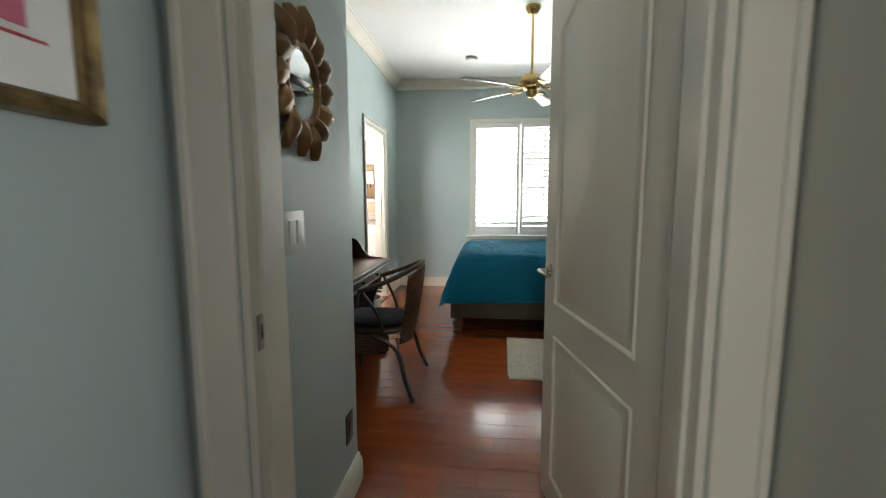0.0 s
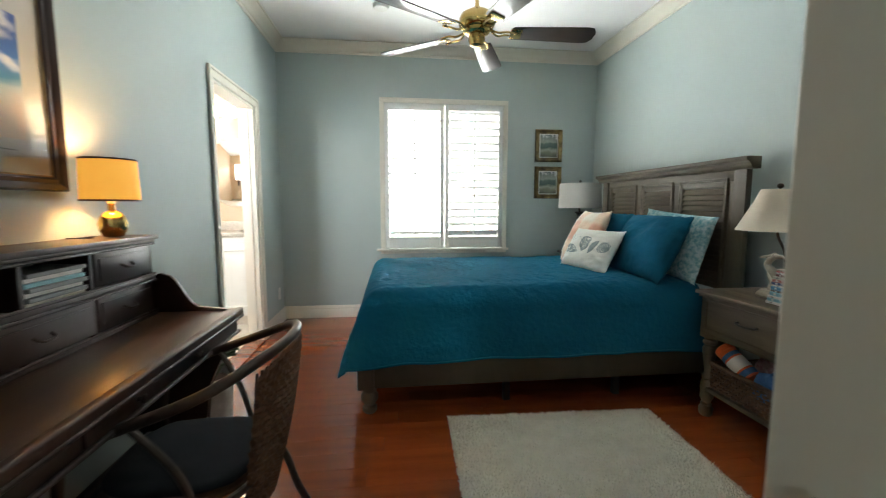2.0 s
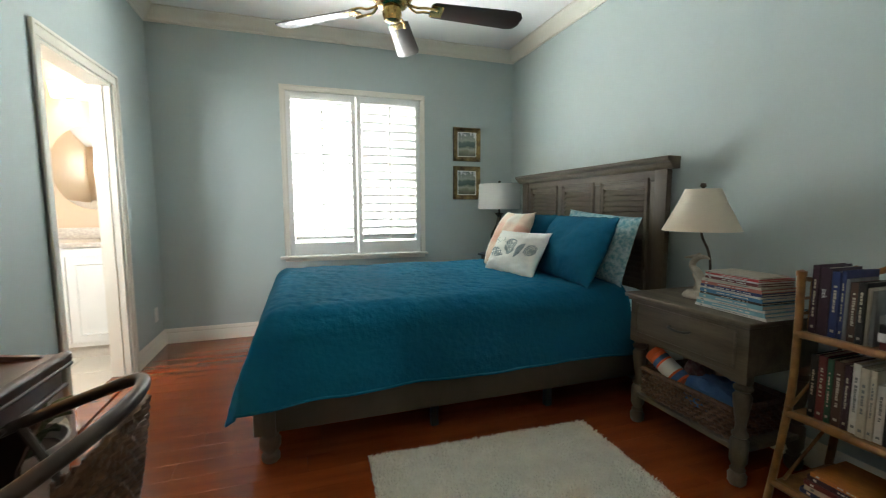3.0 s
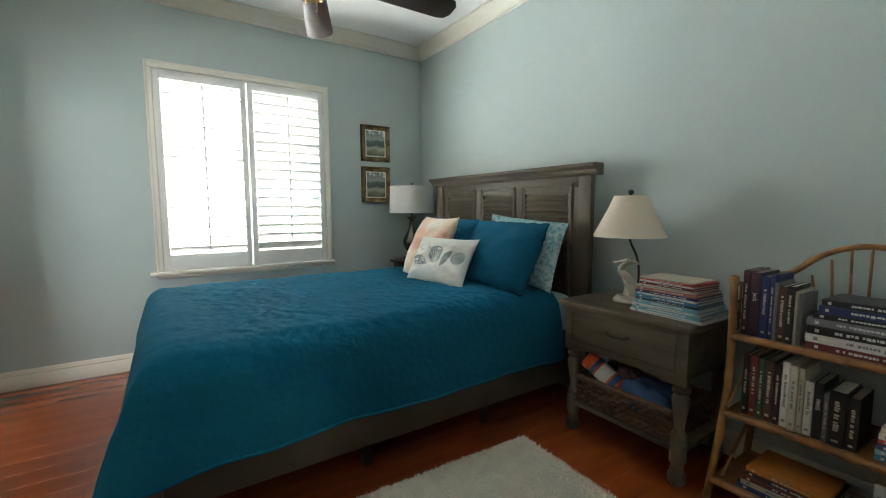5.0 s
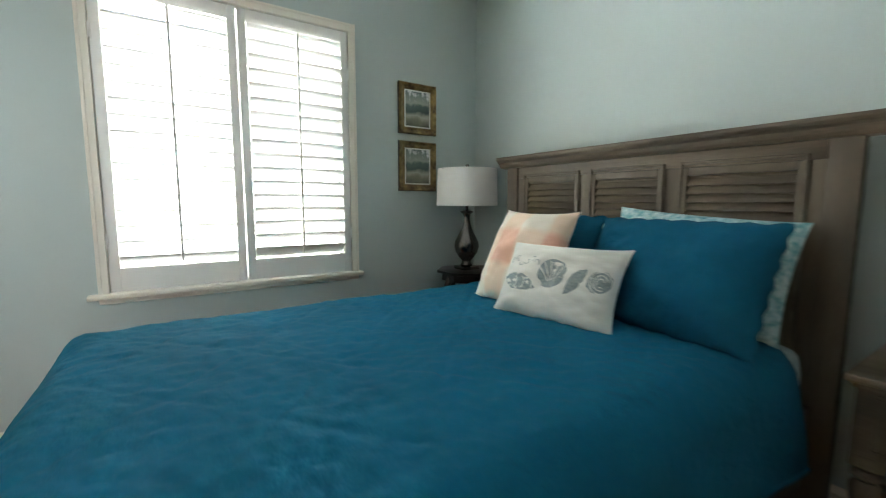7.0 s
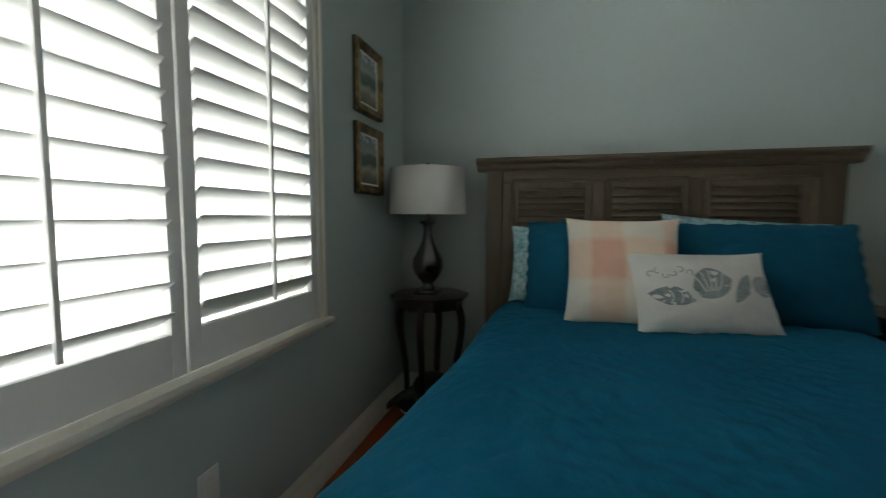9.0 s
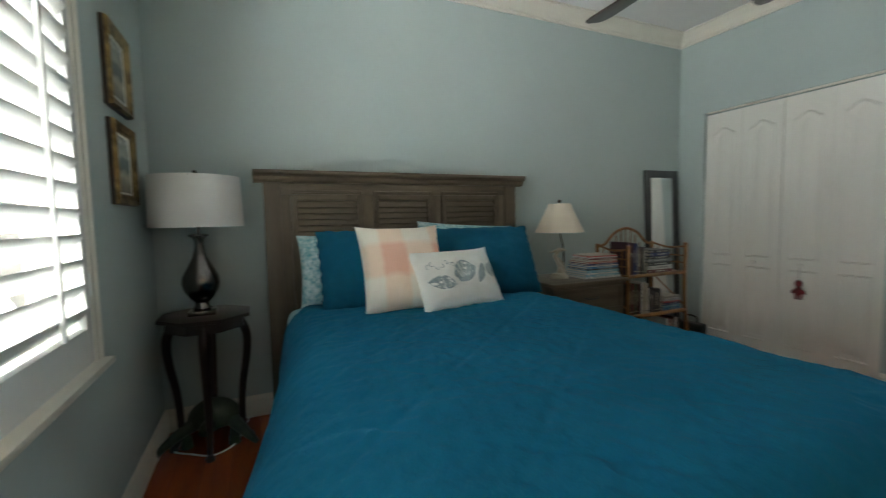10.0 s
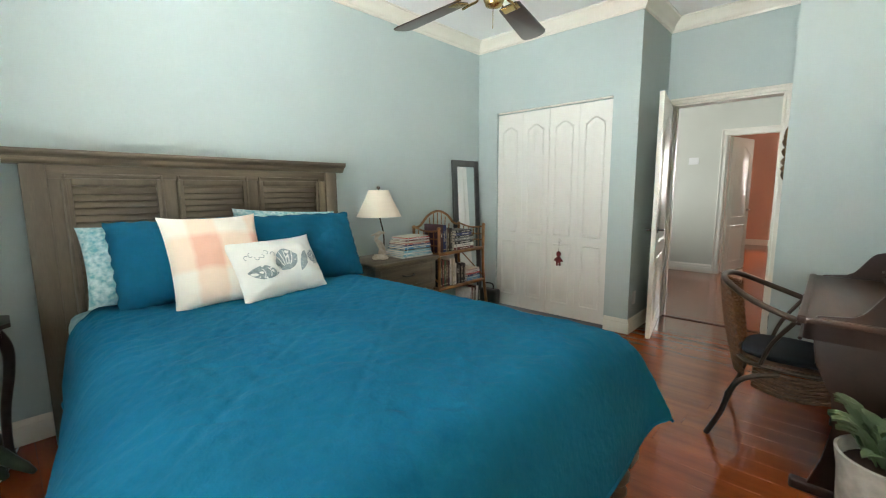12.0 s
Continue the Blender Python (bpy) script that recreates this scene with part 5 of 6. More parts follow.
# ---- rattan bookcase ----
def bookcase():
    s = thing("bookcase", "honey rattan bookcase with an arched back and three full shelves", "bookcase", (0, 0, 0))
    s.matrix_basis = Matrix.Diagonal((1, 1, 0.96, 1))
    x0, x1, y0, y1 = 1.650, 1.965, 1.985, 2.610
    for x, sx in ((x0, -1), (x1, 0)):
        for y, sy in ((y0, -1), (y1, 1)):
            part("post", join(tube([(x + sx * 0.035, y + sy * 0.035, 0.0), (x, y, 0.50), (x, y, 0.955)], 0.014, 10, 5), lathe([(0.0, 0.95), (0.017, 0.95), (0.017, 0.968), (0.0, 0.975)], 12, (x, y, 0))), M["rattan"], s)
    for z in (0.115, 0.415, 0.740):
        k = 0.035 * max(0.0, (0.5 - z) / 0.5)
        a, b, c, d = x0 - k, x1, y0 - k, y1 + k
        part("shelf", bx(a + 0.006, b, c + 0.006, d - 0.006, z - 0.020, z - 0.008, 0.002), M["rattan"], s)
        part("shelf_rod", tube([(a, c, z - 0.016), (a, d, z - 0.016)], 0.015, 10, 1), M["rattan"], s)
        part("shelf_rod", tube([(b, c, z - 0.016), (b, d, z - 0.016)], 0.012, 10, 1), M["rattan"], s)
        for y in (c, d):
            part("side_rod", tube([(a, y, z - 0.030), (b, y, z - 0.030)], 0.012, 10, 1), M["rattan"], s)
    for y in (y0, y1):
        for z in (0.80, 0.86):
            part("rung", tube([(x0, y, z), (x1, y, z)], 0.006, 8, 1), M["rattan"], s)
        part("side_rail", tube([(x0, y, 0.94), ((x0 + x1) / 2, y, 0.925), (x1, y, 0.96)], 0.009, 8), M["rattan"], s)
        for k in range(1, 5):
            xx = x0 + (x1 - x0) * k / 5
            part("spindle", tube([(xx, y, 0.735), (xx, y, 0.93)], 0.0045, 6, 1), M["rattan"], s)
    ym = (y0 + y1) / 2
    part("back_arch", tube([(x1, y0, 0.95), (x1, y0 + 0.08, 0.965), (x1, ym - 0.13, 1.055), (x1, ym, 1.095), (x1, ym + 0.13, 1.055), (x1, y1 - 0.08, 0.965), (x1, y1, 0.95)], 0.012, 10), M["rattan"], s)
    for k in range(-3, 4):
        part("back_spindle", tube([(x1, ym + 0.045 * k, 0.735), (x1, ym + 0.055 * k, 1.09 - 0.014 * k * k)], 0.005, 6, 1), M["rattan"], s)
    for y in (y0 + 0.01, y1 - 0.01):
        for z0 in (0.13, 0.43):
            part("brace", tube([(x0 - 0.02, y, z0), (x1, y, z0 + 0.26)], 0.006, 8, 1), M["rattan"], s)


bookcase()


def shelf_row(x, y_start, z, items, group, where):
    """Books standing along -y with their spines to the room."""
    y = y_start
    rng = random.Random(5)
    for col, t, h, d, title in items:
        m = Matrix.Translation((x + rng.uniform(0, 0.012), y, z)) @ pose(0, 0, 0, 0, 0, -90)
        book(col + " hardcover standing upright on the " + where, m, (t, d, h), COVERS[col], group, title, (COVERS["grey"] if col in ("white", "cream") else COVERS["cream"]) if t > 0.012 else None)
        y -= t + 0.0012
    return y


top_end = shelf_row(1.665, 2.588, 0.704, [("plum", 0.022, 0.250, 0.18, ""), ("plum", 0.034, 0.245, 0.17, "jack"), ("navy", 0.026, 0.235, 0.17, ""), ("navy", 0.014, 0.240, 0.18, ""), ("grey", 0.010, 0.215, 0.16, ""),
                    ("brown", 0.026, 0.205, 0.16, ""), ("black", 0.022, 0.210, 0.16, ""), ("cream", 0.008, 0.195, 0.16, ""), ("grey", 0.012, 0.185, 0.15, "")], "books on the rattan bookcase", "rattan shelf")
mid_end = shelf_row(1.663, 2.568, 0.392, [("black", 0.022, 0.235, 0.17, ""), ("maroon", 0.026, 0.240, 0.18, ""), ("green", 0.018, 0.235, 0.17, ""), ("brown", 0.030, 0.235, 0.17, ""), ("plum", 0.020, 0.230, 0.17, ""), ("white", 0.024, 0.245, 0.18, ""),
                    ("cream", 0.024, 0.240, 0.17, ""), ("cream", 0.016, 0.238, 0.17, ""), ("white", 0.024, 0.195, 0.16, ""), ("black", 0.026, 0.200, 0.16, "PARIS"), ("grey", 0.014, 0.170, 0.15, ""), ("black", 0.045, 0.190, 0.16, ""), ("black", 0.030, 0.180, 0.16, "")], "books on the rattan bookcase", "rattan shelf")
flat_pile((1.670, 2.250, 0.704), -90, [("maroon", 0.026, 0.27, 0.22), ("white", 0.030, 0.28, 0.22), ("black", 0.028, 0.27, 0.21), ("grey", 0.026, 0.28, 0.22), ("black", 0.020, 0.25, 0.21), ("navy", 0.026, 0.22, 0.19), ("black", 0.022, 0.21, 0.18)],
          "books on the rattan bookcase", "book lying in a stack on the shelf")
flat_pile((1.675, 2.100, 0.392), -90, [("blue", 0.020, 0.19, 0.20), ("aqua", 0.018, 0.19, 0.20), ("navy", 0.018, 0.18, 0.19), ("red", 0.014, 0.18, 0.19), ("white", 0.022, 0.18, 0.19), ("cream", 0.018, 0.17, 0.19)],
          "books on the rattan bookcase", "book lying in a stack on the shelf")
flat_pile((1.645, 2.405, 0.104), -90, [("navy", 0.020, 0.30, 0.24), ("cream", 0.022, 0.27, 0.22), ("maroon", 0.018, 0.27, 0.22), ("plum", 0.020, 0.26, 0.21), ("orange", 0.016, 0.24, 0.20)],
          "books on the rattan bookcase", "book lying in a stack on the shelf")
low_end = shelf_row(1.650, 2.185, 0.104, [("white", 0.030, 0.22, 0.18, ""), ("maroon", 0.024, 0.225, 0.18, ""), ("cream", 0.020, 0.21, 0.17, ""), ("brown", 0.026, 0.23, 0.18, ""), ("white", 0.030, 0.22, 0.18, ""), ("black", 0.040, 0.21, 0.18, "")], "books on the rattan bookcase", "rattan shelf")


# ---- mirror leaning in the corner ----
mr = thing("floor_mirror", "tall narrow mirror in a charcoal wood frame leaning on the wall", "mirror", (1.93, 1.80, 0))
mr.matrix_basis = pose(1.960, 1.815, 0.002, 0, 2.4, 0)
charcoal = mat("charcoal_wood", (0.055, 0.058, 0.058), (0.035, 0.037, 0.037), 0.5, scale=8, stretch=(1, 1, 0.2))
for b in ((-0.012, 0.012, -0.205, -0.140, 0, 1.55), (-0.012, 0.012, 0.140, 0.205, 0, 1.55), (-0.012, 0.012, -0.140, 0.140, 0, 0.065), (-0.012, 0.012, -0.140, 0.140, 1.485, 1.55)):
    part("frame", bx(*b, 0.004), charcoal, mr)
part("glass", bx(-0.004, 0.004, -0.141, 0.141, 0.064, 1.486), M["mirror"], mr)
part("backing", bx(0.005, 0.010, -0.141, 0.141, 0.064, 1.486), M["black"], mr)
bag = thing("bag", "small black bag on the floor beside the bookcase", "bag", (1.80, 1.705, 0))
part("body", bx(-0.13, 0.10, -0.05, 0.06, 0.0, 0.22, 0.025, 3), M["black"], bag)
part("handle", tube([(-0.07, 0, 0.21), (-0.06, 0, 0.27), (0.04, 0, 0.27), (0.05, 0, 0.21)], 0.008, 8), M["black"], bag)


# ---- ceiling fan ----
def fan():
    s = thing("ceiling_fan", "brass ceiling fan with five dark walnut blades on a downrod", "ceiling fan", (0.345, 3.62, 2.075))
    part("canopy", lathe([(0.0, 0.677), (0.062, 0.677), (0.064, 0.667), (0.056, 0.649), (0.040, 0.627), (0.022, 0.617), (0.0, 0.617)], 28), M["brass"], s)
    part("downrod", lathe([(0.0, 0.150), (0.011, 0.150), (0.011, 0.640), (0.0, 0.640)], 14), M["brass"], s)
    part("motor_housing", lathe([(0.0, 0.165), (0.018, 0.165), (0.024, 0.150), (0.060, 0.140), (0.088, 0.122), (0.098, 0.098), (0.098, 0.068), (0.088, 0.052), (0.072, 0.046), (0.070, 0.030), (0.050, 0.018), (0.0, 0.016)], 36), M["brass"], s, "polished brass motor housing")
    part("switch_cup", lathe([(0.0, 0.020), (0.044, 0.020), (0.046, -0.012), (0.036, -0.036), (0.016, -0.044), (0.0, -0.045)], 28), M["brass"], s)
    part("pull_chain", tube([(0.02, -0.02, -0.04), (0.02, -0.02, -0.12)], 0.0018, 6, 1), M["brass"], s)
    for k in range(5):
        a = 72 * k - 3
        tip = [(0.20, -0.052), (0.60, -0.068), (0.635, -0.060), (0.655, -0.030), (0.655, 0.030), (0.635, 0.060), (0.60, 0.068), (0.20, 0.052), (0.185, 0.035), (0.185, -0.035)]
        bl = part("blade", moved(prism(tip, 0.006, "z", 0.0, 0.0012), pose(0, 0, 0.030, 0, 0, a) @ pose(0, 0, 0, -12, 0, 0)), M["blade"], s, "dark walnut fan blade")
        part("blade_iron", moved(join(tube([(0.070, 0.0, 0.018), (0.115, 0.022, -0.004), (0.160, 0.030, 0.004), (0.215, 0.030, 0.001)], 0.006, 8), tube([(0.070, 0.0, 0.018), (0.115, -0.022, -0.004), (0.160, -0.030, -0.004), (0.215, -0.030, -0.009)], 0.006, 8),
                                       moved(bx(0.185, 0.245, -0.040, 0.040, -0.008, -0.003, 0.002), pose(0, 0, 0.004, -12, 0, 0))), pose(0, 0, 0.030, 0, 0, a)), M["brass"], bl, "scrolled brass blade bracket")


fan()
sd = thing("smoke_detector", "round white smoke detector on the ceiling", "smoke detector", (-0.20, 4.80, 2.752))
part("case", lathe([(0.0, -0.001), (0.065, -0.001), (0.066, -0.018), (0.055, -0.032), (0.0, -0.034)], 28), M["plastic"], sd)


# ---- pictures ----
def framed(name, label, m, w, h, fw, depth, frame_mat, art, mat_w=0.0, art_parts=(), lip=None):
    """A framed picture in its own plane: local x across, z up, front to -y."""
    ob = new(name)
    ob.matrix_basis = m
    tagged(ob, label, "picture", "", "thing")
    prof = [(0.0, 0.0), (0.0, -depth * 0.75), (fw * 0.12, -depth), (fw * 0.34, -depth * 0.88), (fw * 0.55, -depth * 0.62), (fw * 0.80, -depth * 0.66), (fw, -depth * 0.42), (fw, 0.0)]
    cs = [(-w / 2, -h / 2), (w / 2, -h / 2), (w / 2, h / 2), (-w / 2, h / 2)]
    for i in range(4):
        a, b = cs[i], cs[(i + 1) % 4]
        bm = bmesh.new()
        rows = []
        for (cx, cz) in (a, b):
            sx, sz = (-1 if cx > 0 else 1), (-1 if cz > 0 else 1)
            rows.append([bm.verts.new((cx + sx * o, y, cz + sz * o)) for o, y in prof])
        for k in range(len(prof) - 1):
            bm.faces.new((rows[0][k], rows[1][k], rows[1][k + 1], rows[0][k + 1]))
        bm.faces.new((rows[0][-1], rows[1][-1], rows[1][0], rows[0][0]))
        bm.faces.new(rows[0])
        bm.faces.new(rows[1][::-1])
        part("frame_rail", bm, frame_mat, ob)
    iw, ih = w / 2 - fw + 0.003, h / 2 - fw + 0.003
    if mat_w:
        part("mat_board", bx(-iw, iw, -depth * 0.30, -depth * 0.2, -ih, ih), M["mat_board"], ob)
        part("print", bx(-iw + mat_w, iw - mat_w, -depth * 0.30 - 0.0025, -depth * 0.30 - 0.0008, -ih + mat_w * 1.25, ih - mat_w), art, ob)
        g = part("glass", bx(-iw, iw, -depth * 0.40, -depth * 0.40 + 0.002, -ih, ih), M["pane"], ob)
        g.visible_shadow = False
    else:
        part("canvas", bx(-iw, iw, -depth * 0.38, -depth * 0.2, -ih, ih), art, ob)
        part("rabbet", join(bx(-w / 2 - 0.002, w / 2 + 0.002, -depth * 0.5, -0.001, -h / 2 - 0.002, -h / 2 + 0.004), bx(-w / 2 - 0.002, w / 2 + 0.002, -depth * 0.5, -0.001, h / 2 - 0.004, h / 2 + 0.002), bx(-w / 2 - 0.002, -w / 2 + 0.004, -depth * 0.5, -0.001, -h / 2 + 0.004, h / 2 - 0.004), bx(w / 2 - 0.004, w / 2 + 0.002, -depth * 0.5, -0.001, -h / 2 + 0.004, h / 2 - 0.004)), M["blackwood"], ob)
        q = fw * 0.22
        for b in ((-iw, iw, -ih, -ih + q), (-iw, iw, ih - q, ih), (-iw, -iw + q, -ih + q, ih - q), (iw - q, iw, -ih + q, ih - q)):
            part("liner", bx(b[0], b[1], -depth * 0.46, -depth * 0.36, b[2], b[3], 0.001, 1), M["cream"], ob)
    return ob


for z in (1.800, 1.412):
    framed("picture", "small seascape oil painting in a carved antique gold frame", pose(1.533, 5.659, z), 0.292, 0.335, 0.045, 0.032, M["gold"], SEA)
beach = framed("picture", "large framed beach print with blue sky behind glass", pose(-1.241, 2.375, 1.536, 0, 0, 90), 0.94, 0.645, 0.048, 0.034, M["darkwood"], BEACH, 0.085)
part("fillet", join(bx(-0.425, 0.425, -0.016, -0.012, -0.278, -0.272), bx(-0.425, 0.425, -0.016, -0.012, 0.272, 0.278), bx(0.419, 0.425, -0.016, -0.012, -0.272, 0.272), bx(-0.425, -0.419, -0.016, -0.012, -0.272, 0.272)), M["gold"], beach)
umb = mat("blue_umbrella_ink", (0.05, 0.12, 0.45), None, 0.5)
for k, (ux, uz, us) in enumerate(((0.10, -0.10, 0.036), (0.03, -0.045, 0.026), (-0.02, -0.005, 0.018), (-0.055, 0.018, 0.012), (0.19, -0.13, 0.045))):
    part("umbrella", prism([(ux + us * math.cos(a), uz + 0.7 * us * math.sin(a) * (1.0 if math.sin(a) > 0 else 0.5)) for a in [6.28318530718 * i / 14 for i in range(14)]], 0.0008, "y", -0.0140), umb, beach)
part("caption_bar", bx(-0.30, 0.30, -0.0132, -0.0122, -0.205, -0.203), M["black"], beach)
hp = framed("picture", "framed print with a wide ivory mat in a gold frame", pose(-0.574, 0.140, 1.660, 0, 0, 90), 0.74, 0.76, 0.028, 0.028, M["gold"], HALLART, 0.06)
part("inner_line", join(bx(-0.309, 0.309, -0.0100, -0.0088, -0.293, -0.289)), M["red"], hp)


# ---- sunburst mirror, plates ----
def sunburst():
    s = thing("wall_mirror", "round mirror in a bronze carved leaf sunburst frame", "mirror", (-0.544, 1.120, 1.498))
    part("glass", moved(lathe([(0.0, 0.010), (0.094, 0.010), (0.094, 0.013), (0.0, 0.014)], 40), pose(0, 0, 0, 0, 90, 0)), M["mirror"], s)
    part("ring", moved(lathe([(0.088, 0.0), (0.118, 0.0), (0.120, 0.012), (0.110, 0.024), (0.096, 0.022), (0.089, 0.012), (0.088, 0.0)], 40), pose(0, 0, 0, 0, 90, 0)), M["bronze"], s)
    for k in range(14):
        a = 6.28318530718 * k / 14
        ln = 0.092 + 0.018 * (k % 2)
        bm = bmesh.new()
        rows = []
        for i in range(9):
            u = i / 8
            wd = 0.033 * math.sin(3.14159 * (0.18 + 0.80 * u)) ** 0.8 * (1 if i < 8 else 0.12)
            bend = 0.030 * u * u
            row = []
            for j in range(5):
                v = -1 + 0.5 * j
                row.append(bm.verts.new((0.008 + 0.026 * math.sin(3.14159 * min(u * 0.9 + 0.1, 1)) + 0.012 * (1 - v * v) - 0.006 * abs(v), 0.105 + ln * u, bend + wd * v)))
            rows.append(row)
        for p, q in zip(rows, rows[1:]):
            for j in range(4):
                bm.faces.new((p[j], q[j], q[j + 1], p[j + 1]))
        ext = bmesh.ops.extrude_face_region(bm, geom=bm.faces[:])
        bmesh.ops.translate(bm, verts=[v for v in ext["geom"] if isinstance(v, bmesh.types.BMVert)], vec=(-0.008, 0, 0))
        part("leaf", moved(bm, pose(0, 0, 0, math.degrees(a), 0, 0)), M["bronze"], s)


sunburst()


def plate(name, label, m, w, h, rockers, material):
    ob = new(name)
    ob.matrix_basis = m
    tagged(ob, label, "wall plate", "", "thing")
    part("cover_plate", bx(-w / 2, w / 2, -0.006, 0.0, -h / 2, h / 2, 0.0025), material, ob)
    for x in rockers:
        part("rocker", moved(bx(x - 0.016, x + 0.016, -0.0095, -0.004, -0.033, 0.033, 0.002), pose(0, 0, 0, 3, 0, 0)), material, ob)
    return ob


plate("light_switch", "white double rocker light switch", pose(-0.5445, 1.052, 1.089, 0, 0, 90), 0.118, 0.118, (-0.023, 0.023), M["plastic"])
plate("outlet", "dark bronze outlet plate near the baseboard", pose(-0.5445, 1.453, 0.295, 0, 0, 90), 0.072, 0.115, (0.0,), M["tube"])
plate("outlet", "white wall outlet near the corner", pose(-1.2415, 5.47, 0.300, 0, 0, 90), 0.072, 0.115, (0.0,), M["plastic"])
plate("outlet", "white wall outlet under the window", pose(0.476, 5.6595, 0.36), 0.072, 0.115, (0.0,), M["plastic"])
plate("outlet", "white wall outlet in the entry nook", pose(0.4095, 1.43, 0.300, 0, 0, -90), 0.072, 0.115, (0.0,), M["plastic"])
plate("thermostat", "white thermostat on the hall wall", pose(0.775, -1.9895, 1.655, 0, 0, 180), 0.13, 0.10, (), M["plastic"])
st = thing("strike_plate", "nickel strike plate on the door jamb", "hardware", (-0.4438, 0.700, 0.925))
part("plate", join(bx(0.0, 0.0015, -0.022, 0.022, -0.035, -0.014), bx(0.0, 0.0015, -0.022, 0.022, 0.014, 0.035), bx(0.0, 0.0015, -0.022, -0.010, -0.014, 0.014), bx(0.0, 0.0015, 0.010, 0.022, -0.014, 0.014)), M["chrome"], st)
part("bolt_hole", bx(0.0, 0.0008, -0.010, 0.010, -0.014, 0.014), M["black"], st)

doll = new("hanging_ornament", mesh_of("hanging_ornament", join(lathe([(0.0, 0.0), (0.022, 0.004), (0.028, 0.03), (0.018, 0.055), (0.012, 0.060), (0.020, 0.070), (0.023, 0.088), (0.014, 0.106), (0.0, 0.112)], 18),
          tube([(0.0, 0, 0.045), (0.032, 0, 0.030), (0.038, 0, 0.012)], 0.008, 8), tube([(0.0, 0, 0.045), (-0.032, 0, 0.030), (-0.038, 0, 0.012)], 0.008, 8),
          tube([(0.012, 0, 0.004), (0.014, 0, -0.030)], 0.009, 8, 1), tube([(-0.012, 0, 0.004), (-0.014, 0, -0.030)], 0.009, 8, 1), tube([(0, 0, 0.11), (0, -0.006, 0.20)], 0.0015, 6, 1)), True))
doll.data.materials.append(mat("dark_red_felt", (0.18, 0.014, 0.016), (0.05, 0.010, 0.012), 0.9, scale=18))
doll.matrix_basis = pose(1.066, 1.573, 0.556)
tagged(doll, "small dark red felt ornament hanging from the closet knob", "ornament", "", "thing")


